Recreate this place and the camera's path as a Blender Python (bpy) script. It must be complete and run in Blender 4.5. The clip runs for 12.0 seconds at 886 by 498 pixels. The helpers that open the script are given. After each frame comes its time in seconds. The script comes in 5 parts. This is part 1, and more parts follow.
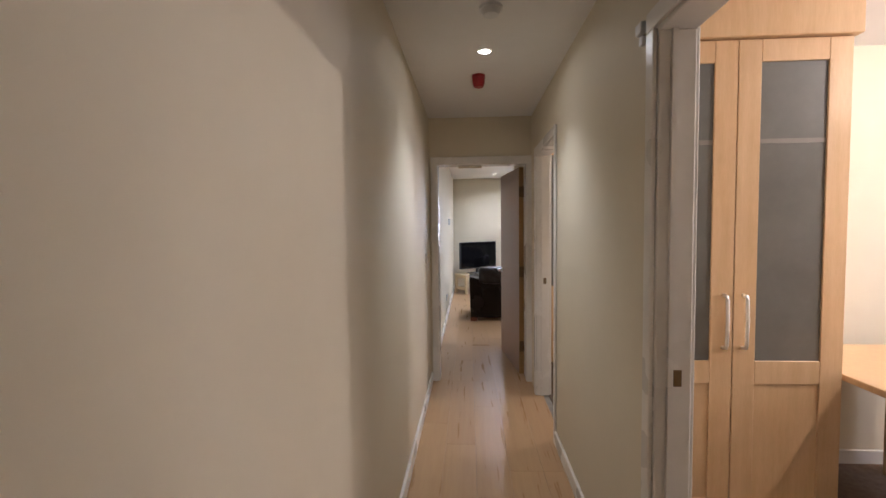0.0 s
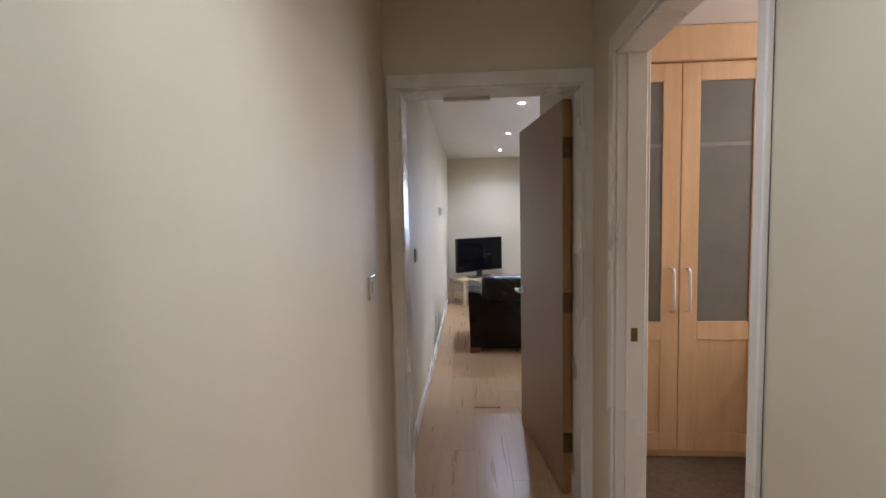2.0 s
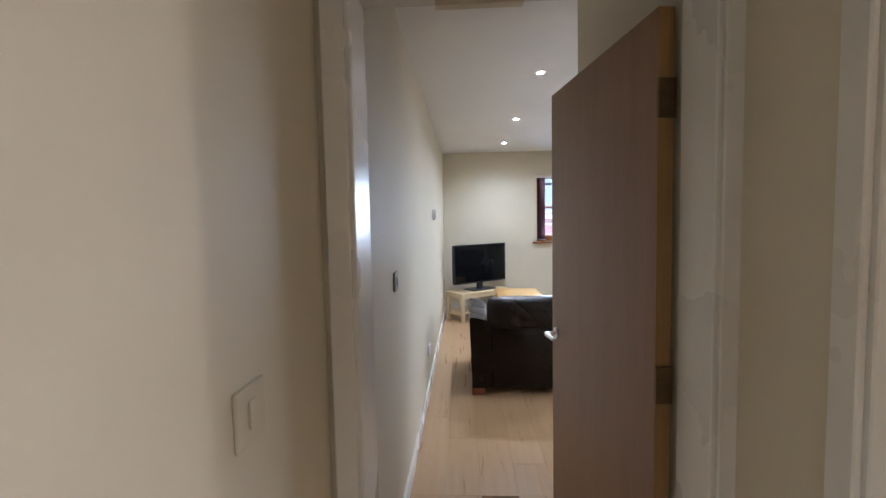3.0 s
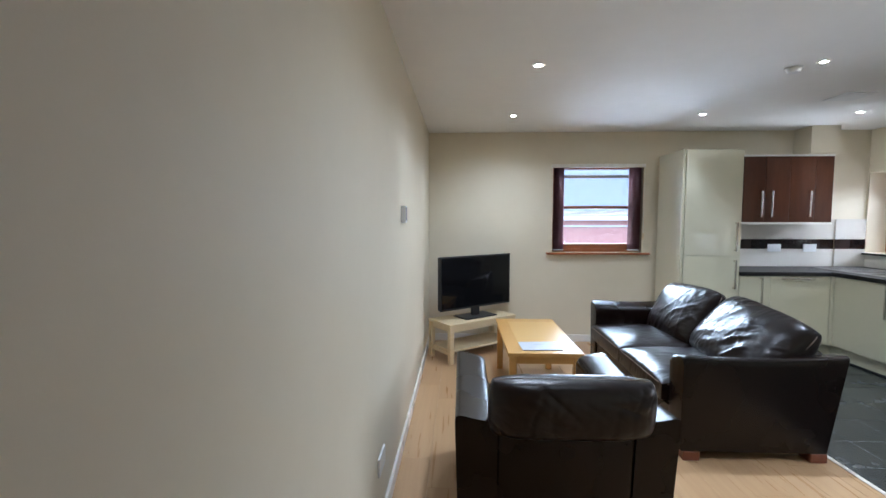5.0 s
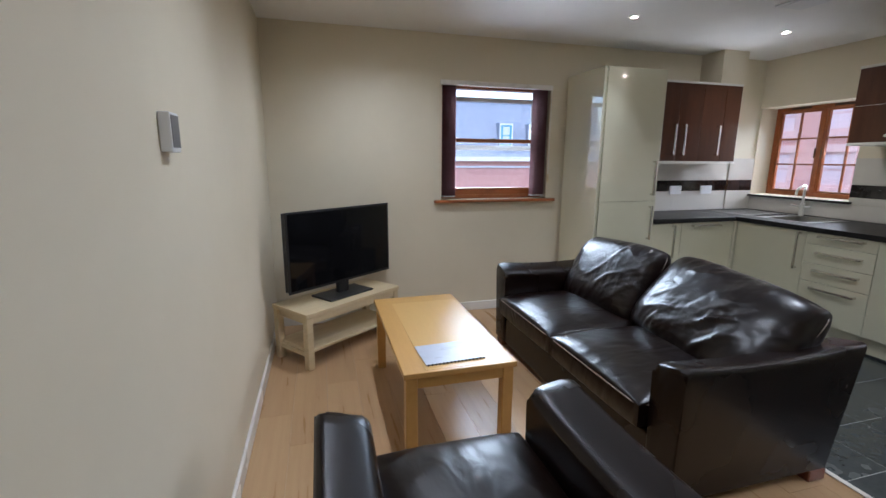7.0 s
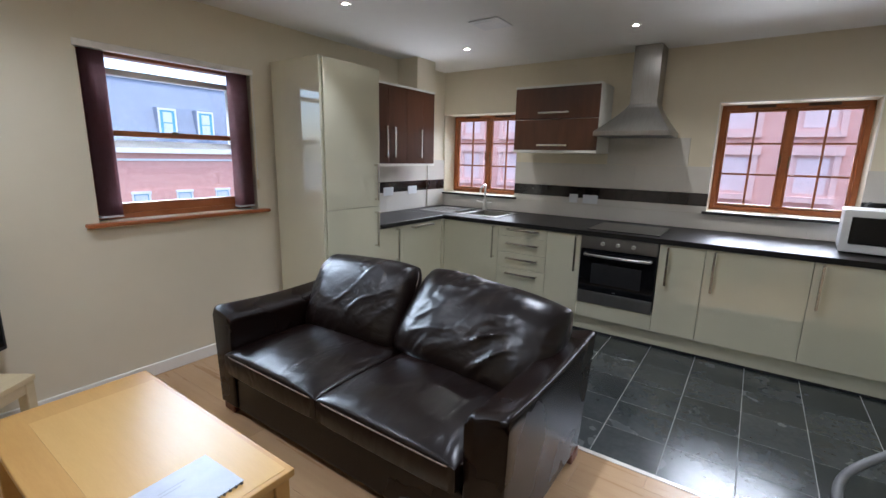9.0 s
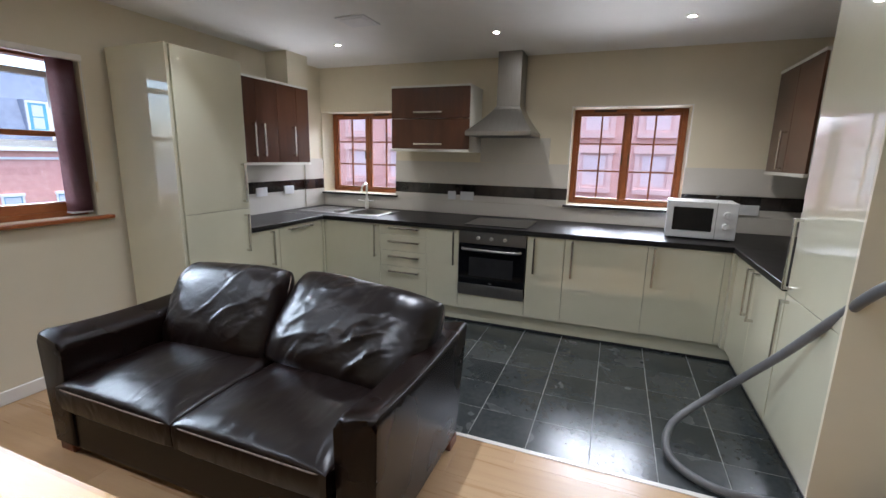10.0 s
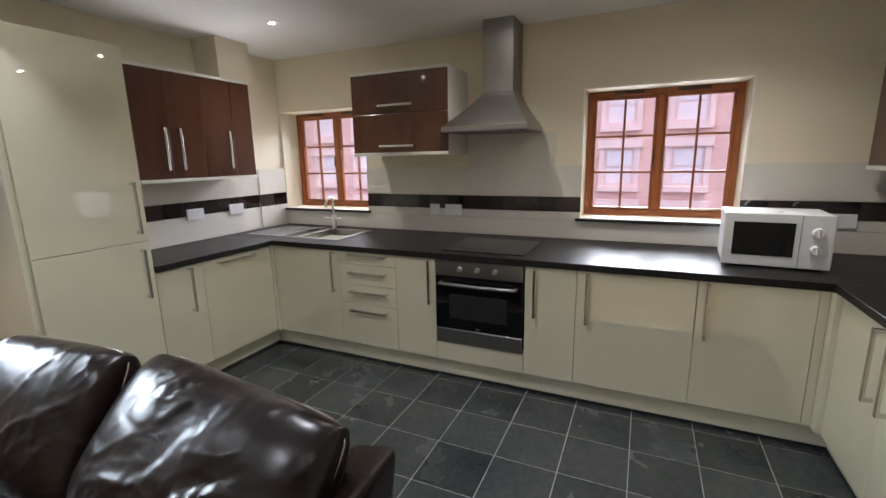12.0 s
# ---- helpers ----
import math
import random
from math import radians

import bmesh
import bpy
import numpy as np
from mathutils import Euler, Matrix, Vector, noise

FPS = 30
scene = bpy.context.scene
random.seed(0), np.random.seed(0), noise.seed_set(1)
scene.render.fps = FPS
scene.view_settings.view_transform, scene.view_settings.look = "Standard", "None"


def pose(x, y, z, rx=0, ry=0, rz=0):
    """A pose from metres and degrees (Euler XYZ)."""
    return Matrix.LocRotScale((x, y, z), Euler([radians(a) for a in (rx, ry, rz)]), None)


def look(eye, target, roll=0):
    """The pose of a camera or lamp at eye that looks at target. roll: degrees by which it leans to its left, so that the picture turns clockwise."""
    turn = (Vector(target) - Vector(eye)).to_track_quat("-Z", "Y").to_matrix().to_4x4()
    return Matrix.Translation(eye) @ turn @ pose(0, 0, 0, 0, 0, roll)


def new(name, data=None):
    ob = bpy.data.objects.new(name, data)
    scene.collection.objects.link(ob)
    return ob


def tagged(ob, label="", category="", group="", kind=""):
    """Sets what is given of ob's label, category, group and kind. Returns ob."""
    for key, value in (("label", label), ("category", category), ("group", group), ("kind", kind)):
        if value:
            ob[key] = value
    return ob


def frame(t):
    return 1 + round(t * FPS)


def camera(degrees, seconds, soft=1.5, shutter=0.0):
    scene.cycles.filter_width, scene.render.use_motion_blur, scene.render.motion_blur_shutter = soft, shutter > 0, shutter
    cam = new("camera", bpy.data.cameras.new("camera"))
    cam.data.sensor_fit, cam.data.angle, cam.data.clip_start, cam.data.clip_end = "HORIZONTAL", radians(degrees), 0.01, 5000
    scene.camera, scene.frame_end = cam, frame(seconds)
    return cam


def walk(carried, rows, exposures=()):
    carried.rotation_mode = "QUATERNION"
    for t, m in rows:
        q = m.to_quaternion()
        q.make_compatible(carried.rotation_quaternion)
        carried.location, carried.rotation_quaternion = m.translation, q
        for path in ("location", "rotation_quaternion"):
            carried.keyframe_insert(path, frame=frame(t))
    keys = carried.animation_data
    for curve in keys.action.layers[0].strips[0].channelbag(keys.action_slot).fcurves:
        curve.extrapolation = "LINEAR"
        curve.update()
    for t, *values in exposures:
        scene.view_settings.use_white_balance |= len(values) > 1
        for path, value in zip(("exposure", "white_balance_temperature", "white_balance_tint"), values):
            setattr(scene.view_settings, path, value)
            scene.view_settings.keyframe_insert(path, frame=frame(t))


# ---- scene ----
cam = camera(90.4, 12.0)
PATH = [
    (0, (0.008, -0.316, 1.423), (-0.113, 1.678, 1.317), -0.7),
    (0.5, (0.034, 0.195, 1.424), (-0.08, 2.188, 1.315), -1.3),
    (1, (0.035, 0.663, 1.416), (-0.103, 2.655, 1.291), -0.9),
    (1.5, (-0.002, 1.171, 1.428), (-0.108, 3.163, 1.296), -0.7),
    (2, (0.018, 1.681, 1.404), (-0.101, 3.673, 1.265), -1.2),
    (2.5, (-0.003, 2.162, 1.397), (-0.1, 4.156, 1.274), -0.8),
    (3, (-0.028, 2.672, 1.431), (-0.127, 4.665, 1.299), -1.2),
    (3.2, (-0.042, 2.752, 1.444), (-0.18, 4.742, 1.304), 1.2),
    (4.8, (0.025, 4.213, 1.464), (-0.118, 6.202, 1.309), -1.2),
    (5, (0.019, 4.38, 1.454), (-0.059, 6.373, 1.319), -0.0),
    (5.5, (-0.002, 4.75, 1.444), (0.044, 6.741, 1.26), 0.2),
    (6, (0.037, 5.1, 1.438), (0.189, 7.075, 1.16), 1.6),
    (6.5, (0.062, 5.447, 1.416), (0.366, 7.386, 1.034), -0.5),
    (6.7, (0.049, 5.57, 1.41), (0.429, 7.494, 1.019), -0.1),
    (8.3, (0.12, 6.426, 1.482), (1.43, 7.882, 1.077), 0.5),
    (8.5, (0.135, 6.441, 1.462), (1.544, 7.802, 1.058), 1.1),
    (9, (0.153, 6.431, 1.491), (1.757, 7.554, 1.082), 1.2),
    (9.5, (0.181, 6.396, 1.51), (1.928, 7.278, 1.097), 1.3),
    (10, (0.203, 6.321, 1.501), (2.03, 7.027, 1.092), 1.2),
    (10.5, (0.263, 6.298, 1.501), (2.127, 6.893, 1.089), 1.0),
    (11, (0.496, 6.263, 1.498), (2.361, 6.856, 1.085), 0.6),
    (11.5, (0.838, 6.224, 1.496), (2.672, 6.911, 1.091), 0.0),
    (12, (1.268, 6.342, 1.523), (3.05, 7.155, 1.12), -1.1),
]
walk(cam, [(t, look(e, g, r)) for t, e, g, r in PATH], exposures=[(0.0, 3.86, 5600, 16), (0.5, 3.90, 5300, 6), (1.0, 4.22, 5250, 3), (1.6, 3.98, 5250, 7), (2.0, 3.76, 5350, 16), (2.5, 3.58, 5350, 20), (3.0, 3.92, 5300, 11), (5.0, 3.66, 5350, 8), (5.5, 3.14, 5450, 11), (6.5, 3.16, 5600, 11), (8.5, 3.24, 5650, 11), (10.0, 3.31, 5800, 12), (12.0, 3.41, 6100, 12)])
SPOT_POWER = 5.0

# ---- world and sun: bright overcast day ----
world = bpy.data.worlds.new("sky")
scene.world = world
world.use_nodes = True
wn = world.node_tree.nodes
sky = wn.new("ShaderNodeTexSky")
sky.sky_type = 'NISHITA'
sky.sun_disc = False
sky.sun_elevation = radians(80)
sky.sun_rotation = radians(200)
sky.dust_density = 3.0
wn["Background"].inputs["Strength"].default_value = 0.07
world.node_tree.links.new(sky.outputs[0], wn["Background"].inputs["Color"])
sun = new("sun", bpy.data.lights.new("sun", 'SUN'))
sun.data.energy = 0.6
sun.data.angle = radians(12)
sun.data.color = (1.0, 0.96, 0.9)
sun.matrix_world = look((0, 0, 30), (0.6, 1.2, 18.0))


def window_light(x, y, z, yaw, down, w, h, power, color, spread=180):
    d = bpy.data.lights.new("window_light", 'AREA')
    d.shape, d.size, d.size_y, d.energy, d.color = 'RECTANGLE', w, h, power, color
    d.spread = radians(spread)
    new("window_light", d).matrix_world = pose(x, y, z, 90 - down, 0, yaw)


# area lamps for daylight in the bedrooms' assumed, unseen window openings
window_light(3.69, 0.9, 1.5, 90, 0, 1.1, 1.1, 1.5, (1.0, 0.90, 0.80))
window_light(3.69, 3.5, 1.5, 90, 0, 1.1, 1.1, 1.1, (1.0, 0.88, 0.76))
# added lamps aimed up, for daylight bounced off the street and the facades outside
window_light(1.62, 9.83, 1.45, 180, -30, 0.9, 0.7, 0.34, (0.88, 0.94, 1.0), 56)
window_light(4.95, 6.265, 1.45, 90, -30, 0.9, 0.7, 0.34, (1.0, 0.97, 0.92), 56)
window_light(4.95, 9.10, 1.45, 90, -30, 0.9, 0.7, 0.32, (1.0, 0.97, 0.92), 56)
# daylight falling in through the lounge and kitchen windows
window_light(1.62, 9.83, 1.56, 180, 18, 0.9, 0.9, 1.6, (0.86, 0.95, 1.0), 70)
window_light(4.95, 6.265, 1.52, 90, 33, 0.9, 0.85, 1.4, (0.96, 0.97, 1.0), 70)
window_light(4.95, 9.10, 1.52, 90, 33, 0.9, 0.85, 1.5, (0.96, 0.97, 1.0), 70)


# ---- materials ----
def surface(name, c1, c2, scale=6.0, rough=0.5, bump=0.0, bump_scale=80.0, metal=0.0, coat=0.0, stretch=(1, 1, 1), fine=0.25, vary=0.0, rough_vary=0.08, coat_rough=0.05):
    m = bpy.data.materials.new(name)
    m.use_nodes = True
    n, l = m.node_tree.nodes, m.node_tree.links
    p = n["Principled BSDF"]
    tc, mp = n.new("ShaderNodeTexCoord"), n.new("ShaderNodeMapping")
    mp.inputs["Scale"].default_value = stretch
    l.new(tc.outputs["Object"], mp.inputs["Vector"])
    big, small = n.new("ShaderNodeTexNoise"), n.new("ShaderNodeTexNoise")
    big.inputs["Scale"].default_value, big.inputs["Detail"].default_value = scale, 4
    small.inputs["Scale"].default_value, small.inputs["Detail"].default_value = scale * 9, 5
    info = n.new("ShaderNodeObjectInfo")
    off = n.new("ShaderNodeVectorMath")
    off.operation = 'ADD'
    l.new(mp.outputs[0], off.inputs[0])
    if vary:
        mul = n.new("ShaderNodeMath")
        mul.operation = 'MULTIPLY'
        mul.inputs[1].default_value = 37.0
        l.new(info.outputs["Random"], mul.inputs[0])
        l.new(mul.outputs[0], off.inputs[1])
    l.new(off.outputs[0], big.inputs["Vector"])
    l.new(off.outputs[0], small.inputs["Vector"])
    mix = n.new("ShaderNodeMath")
    mix.operation = 'MULTIPLY_ADD'
    mix.inputs[1].default_value = fine
    l.new(small.outputs["Fac"], mix.inputs[0])
    sc = n.new("ShaderNodeMath")
    sc.operation = 'MULTIPLY_ADD'
    sc.inputs[1].default_value, sc.inputs[2].default_value = 1.0 - fine, 0.0
    l.new(big.outputs["Fac"], sc.inputs[0])
    l.new(sc.outputs[0], mix.inputs[2])
    fac = mix.outputs[0]
    if vary:
        va = n.new("ShaderNodeMath")
        va.operation = 'MULTIPLY_ADD'
        va.inputs[1].default_value = vary
        l.new(info.outputs["Random"], va.inputs[0])
        l.new(fac, va.inputs[2])
        sub = n.new("ShaderNodeMath")
        sub.operation = 'SUBTRACT'
        sub.inputs[1].default_value = vary / 2
        l.new(va.outputs[0], sub.inputs[0])
        fac = sub.outputs[0]
    ramp = n.new("ShaderNodeValToRGB")
    ramp.color_ramp.elements[0].position, ramp.color_ramp.elements[1].position = 0.3, 0.7
    ramp.color_ramp.elements[0].color, ramp.color_ramp.elements[1].color = (*c1, 1), (*c2, 1)
    l.new(fac, ramp.inputs[0])
    l.new(ramp.outputs[0], p.inputs["Base Color"])
    rr = n.new("ShaderNodeMapRange")
    rr.inputs["To Min"].default_value, rr.inputs["To Max"].default_value = max(0.02, rough - rough_vary), min(1, rough + rough_vary)
    l.new(big.outputs["Fac"], rr.inputs["Value"])
    l.new(rr.outputs[0], p.inputs["Roughness"])
    p.inputs["Metallic"].default_value = metal
    p.inputs["Coat Weight"].default_value = coat
    p.inputs["Coat Roughness"].default_value = coat_rough
    if bump:
        bt, bp = n.new("ShaderNodeTexNoise"), n.new("ShaderNodeBump")
        bt.inputs["Scale"].default_value, bt.inputs["Detail"].default_value = bump_scale, 3
        bp.inputs["Strength"].default_value, bp.inputs["Distance"].default_value = bump, 0.01
        l.new(mp.outputs[0], bt.inputs["Vector"])
        l.new(bt.outputs["Fac"], bp.inputs["Height"])
        l.new(bp.outputs[0], p.inputs["Normal"])
    return m


def glowing(name, color, strength):
    m = bpy.data.materials.new(name)
    m.use_nodes = True
    p = m.node_tree.nodes["Principled BSDF"]
    p.inputs["Base Color"].default_value = (*color, 1)
    p.inputs["Emission Color"].default_value = (*color, 1)
    p.inputs["Emission Strength"].default_value = strength
    return m


def clear_glass(name, tint=(1, 1, 1)):
    m = bpy.data.materials.new(name)
    m.use_nodes = True
    n, l = m.node_tree.nodes, m.node_tree.links
    tr, gl, mx, fr = n.new("ShaderNodeBsdfTransparent"), n.new("ShaderNodeBsdfGlossy"), n.new("ShaderNodeMixShader"), n.new("ShaderNodeFresnel")
    tr.inputs[0].default_value = (*tint, 1)
    gl.inputs["Roughness"].default_value = 0.02
    l.new(fr.outputs[0], mx.inputs[0])
    l.new(tr.outputs[0], mx.inputs[1])
    l.new(gl.outputs[0], mx.inputs[2])
    l.new(mx.outputs[0], n["Material Output"].inputs["Surface"])
    return m


WALL = surface("magnolia_paint", (0.670, 0.602, 0.462), (0.715, 0.648, 0.508), 1.2, 0.62, 0.025, 160, fine=0.2)
CEIL = surface("white_ceiling_paint", (0.79, 0.78, 0.77), (0.85, 0.84, 0.83), 1.0, 0.8, 0.06, 120)
GLOSSW = surface("white_gloss_paint", (0.74, 0.71, 0.66), (0.82, 0.79, 0.74), 2.0, 0.28, 0.05, 30)
LAMINATE = surface("oak_laminate", (0.445, 0.282, 0.148), (0.51, 0.337, 0.181), 4.0, 0.30, 0.03, 60, stretch=(9, 0.45, 9), fine=0.25, vary=0.22)
CARPET = surface("brown_carpet", (0.13, 0.088, 0.062), (0.21, 0.15, 0.11), 30, 0.95, 0.6, 300)
SLATE = surface("slate_tile", (0.017, 0.021, 0.022), (0.052, 0.058, 0.059), 3.6, 0.25, 0.05, 14, fine=0.4, vary=0.22, rough_vary=0.08)
SLATE.node_tree.nodes["Principled BSDF"].inputs["Specular IOR Level"].default_value = 0.5
GROUT = surface("pale_grout", (0.26, 0.26, 0.255), (0.38, 0.38, 0.37), 20, 0.9)
LEATHER = surface("dark_brown_leather", (0.0046, 0.0018, 0.0012), (0.0068, 0.0027, 0.0018), 2.2, 0.27, 0.03, 420, fine=0.15, rough_vary=0.05)
LEATHER.node_tree.nodes["Principled BSDF"].inputs["Specular IOR Level"].default_value = 0.27


def creased(name, strength, scale, stretch, turn, rough):
    """The same leather with folds and fine creases pressed into it."""
    m = surface(name, (0.0046, 0.0018, 0.0012), (0.0068, 0.0027, 0.0018), 2.2, rough, fine=0.15, rough_vary=0.05)
    n, l = m.node_tree.nodes, m.node_tree.links
    tc, mp = n.new("ShaderNodeTexCoord"), n.new("ShaderNodeMapping")
    mp.inputs["Scale"].default_value, mp.inputs["Rotation"].default_value = stretch, [radians(a) for a in turn]
    l.new(tc.outputs["Object"], mp.inputs["Vector"])
    height = None
    for k, (f, w) in enumerate(((1.0, 1.0), (3.1, 0.14), (9.0, 0.02))):
        t, r = n.new("ShaderNodeTexNoise"), n.new("ShaderNodeMapRange")
        t.inputs["Scale"].default_value, t.inputs["Detail"].default_value, t.inputs["Distortion"].default_value = scale * f, 1.5, 0.9
        l.new(mp.outputs[0], t.inputs["Vector"])
        d, a = n.new("ShaderNodeMath"), n.new("ShaderNodeMath")
        d.operation, a.operation = 'SUBTRACT', 'ABSOLUTE'
        d.inputs[1].default_value = 0.5
        l.new(t.outputs["Fac"], d.inputs[0])
        l.new(d.outputs[0], a.inputs[0])
        r.inputs["From Max"].default_value, r.inputs["To Max"].default_value = 0.22, w
        r.interpolation_type = 'SMOOTHSTEP'
        l.new(a.outputs[0], r.inputs["Value"])
        if height is None:
            height = r.outputs[0]
        else:
            add = n.new("ShaderNodeMath")
            l.new(height, add.inputs[0])
            l.new(r.outputs[0], add.inputs[1])
            height = add.outputs[0]
    b = n.new("ShaderNodeBump")
    b.inputs["Strength"].default_value, b.inputs["Distance"].default_value = strength, 0.012
    l.new(height, b.inputs["Height"])
    p = n["Principled BSDF"]
    l.new(b.outputs[0], p.inputs["Normal"])
    p.inputs["Specular IOR Level"].default_value = 0.36
    return m


CREASED = creased("creased_brown_leather", 0.22, 3.2, (1.0, 1.0, 1.8), (25, 30, 20), 0.31)
SEATED = creased("soft_seat_leather", 0.16, 4.0, (1.6, 0.7, 1.0), (0, 0, 10), 0.30)
PIPING = surface("worn_leather_piping", (0.10, 0.07, 0.055), (0.30, 0.24, 0.20), 60, 0.4)
CREAM = surface("cream_gloss_laminate", (0.635, 0.605, 0.445), (0.675, 0.645, 0.485), 1.5, 0.40, 0.0, coat=1.0, coat_rough=0.02, rough_vary=0.03)
CARCASS = surface("white_melamine", (0.70, 0.69, 0.64), (0.76, 0.75, 0.70), 3.0, 0.4)
CREAM.node_tree.nodes["Principled BSDF"].inputs["Coat IOR"].default_value = 2.3
WALNUT = surface("walnut_gloss_laminate", (0.058, 0.019, 0.009), (0.092, 0.032, 0.015), 3.5, 0.30, 0.0, stretch=(6, 6, 0.8), fine=0.35, coat=0.4, coat_rough=0.03, vary=0.1, rough_vary=0.04)
STEEL = surface("brushed_steel", (0.31, 0.30, 0.285), (0.36, 0.35, 0.335), 8, 0.34, 0.02, 200, metal=1.0, stretch=(1, 14, 1))
CHROME = surface("chrome", (0.84, 0.83, 0.81), (0.92, 0.91, 0.89), 6, 0.34, metal=1.0, rough_vary=0.04)
HANDLE = surface("satin_nickel", (0.60, 0.585, 0.555), (0.68, 0.665, 0.635), 6, 0.24, metal=1.0, rough_vary=0.04)
WORKTOP = surface("black_slate_laminate", (0.014, 0.013, 0.0125), (0.023, 0.021, 0.020), 14, 0.38, 0.0, 150, fine=0.5, rough_vary=0.04)
WORKTOP.node_tree.nodes["Principled BSDF"].inputs["Specular IOR Level"].default_value = 0.12
TILEW = surface("ivory_ceramic_tile", (0.60, 0.57, 0.52), (0.64, 0.61, 0.56), 4, 0.16, vary=0.06, rough_vary=0.04)
TILEB = surface("black_mosaic_tile", (0.008, 0.006, 0.006), (0.035, 0.026, 0.024), 14, 0.12, vary=0.6, rough_vary=0.05)
BLACKG = surface("black_glass", (0.004, 0.004, 0.005), (0.007, 0.007, 0.008), 3, 0.06, rough_vary=0.02)
BLACKG.node_tree.nodes["Principled BSDF"].inputs["Specular IOR Level"].default_value = 0.28
BLACKP = surface("black_plastic", (0.012, 0.012, 0.013), (0.022, 0.022, 0.024), 10, 0.35)
GREYP = surface("grey_plastic", (0.10, 0.10, 0.105), (0.15, 0.15, 0.155), 10, 0.4)
WHITEP = surface("white_plastic", (0.66, 0.67, 0.69), (0.74, 0.75, 0.77), 5, 0.3)
CREAMP = surface("aged_cream_plastic", (0.60, 0.54, 0.42), (0.66, 0.60, 0.47), 5, 0.35)
YELLOW = surface("yellow_plastic", (0.75, 0.42, 0.02), (0.85, 0.50, 0.04), 5, 0.35)
BEECH = surface("beech_veneer", (0.62, 0.40, 0.205), (0.74, 0.51, 0.29), 3.5, 0.36, 0.03, 90, stretch=(8, 8, 0.7), fine=0.4)
PINE = surface("pale_birch_veneer", (0.58, 0.46, 0.27), (0.70, 0.58, 0.37), 3.5, 0.45, 0.03, 90, stretch=(1, 8, 8), fine=0.4)
TABLE = surface("honey_oak_veneer", (0.52, 0.292, 0.086), (0.585, 0.345, 0.112), 3.0, 0.33, 0.0, 90, stretch=(9, 0.8, 9), fine=0.4)
TABLE2 = surface("pale_oak_inlay", (0.59, 0.362, 0.120), (0.64, 0.41, 0.15), 3.0, 0.33, 0.0, 90, stretch=(9, 0.8, 9), fine=0.4)
DOORV = surface("walnut_door_veneer", (0.25, 0.14, 0.088), (0.34, 0.20, 0.13), 3.0, 0.34, 0.03, 90, stretch=(9, 9, 0.7), fine=0.45)
DOOREDGE = surface("oak_lipping", (0.30, 0.17, 0.06), (0.42, 0.25, 0.10), 4.0, 0.4, stretch=(9, 9, 0.7))
FOOTWOOD = surface("red_stained_foot", (0.12, 0.035, 0.018), (0.19, 0.06, 0.03), 6.0, 0.35, stretch=(6, 6, 1))
TIMBER = surface("stained_window_timber", (0.27, 0.078, 0.022), (0.40, 0.135, 0.044), 4.0, 0.32, 0.04, 70, stretch=(3, 3, 3), fine=0.4)
VENTBROWN = surface("dark_brown_plastic", (0.05, 0.022, 0.012), (0.08, 0.036, 0.02), 8, 0.45)
# pale grey for the whole upper sash
PALESASH = surface("pale_grey_sash", (0.50, 0.49, 0.47), (0.64, 0.63, 0.61), 6, 0.5)
FROST = surface("frosted_glass", (0.13, 0.125, 0.11), (0.17, 0.165, 0.145), 4, 0.32, coat=0.3)
GLASS = clear_glass("window_glass")
BLIND = surface("aubergine_blind_fabric", (0.28, 0.145, 0.155), (0.40, 0.23, 0.24), 30, 0.85, 0.1, 300)
bn, bl_ = BLIND.node_tree.nodes, BLIND.node_tree.links
thin, both = bn.new("ShaderNodeBsdfTranslucent"), bn.new("ShaderNodeMixShader")
thin.inputs["Color"].default_value = (0.34, 0.17, 0.18, 1)
both.inputs[0].default_value = 0.4
bl_.new(bn["Principled BSDF"].outputs[0], both.inputs[1])
bl_.new(thin.outputs[0], both.inputs[2])
bl_.new(both.outputs[0], bn["Material Output"].inputs["Surface"])
RED = surface("red_plastic", (0.22, 0.004, 0.006), (0.30, 0.006, 0.009), 6, 0.3)
BRASS = surface("tarnished_brass", (0.16, 0.11, 0.06), (0.26, 0.18, 0.10), 20, 0.4, metal=1.0)
PAPER = surface("white_printed_paper", (0.44, 0.475, 0.57), (0.54, 0.575, 0.67), 9, 0.35)
GLOW = glowing("downlight_lamp", (1.0, 0.93, 0.82), 40.0)
BULB = glowing("warm_bulb", (1.0, 0.84, 0.68), 20.0)
BRICK = surface("red_brick_far", (0.60, 0.30, 0.245), (0.70, 0.385, 0.32), 3.0, 0.9, 0.2, 20)
ROOF = surface("slate_roof_far", (0.17, 0.20, 0.26), (0.24, 0.28, 0.35), 3.0, 0.7, 0.2, 12)
STONE = surface("white_stone_trim", (0.68, 0.68, 0.66), (0.78, 0.78, 0.76), 2.0, 0.8)
TEAL = surface("teal_painted_sash", (0.10, 0.34, 0.42), (0.14, 0.42, 0.50), 3.0, 0.5)
ASPHALT = surface("asphalt", (0.04, 0.04, 0.042), (0.06, 0.06, 0.062), 5.0, 0.9, 0.3, 80)
SLATESILL = surface("dark_tile_sill", (0.014, 0.012, 0.012), (0.03, 0.026, 0.025), 12, 0.22)


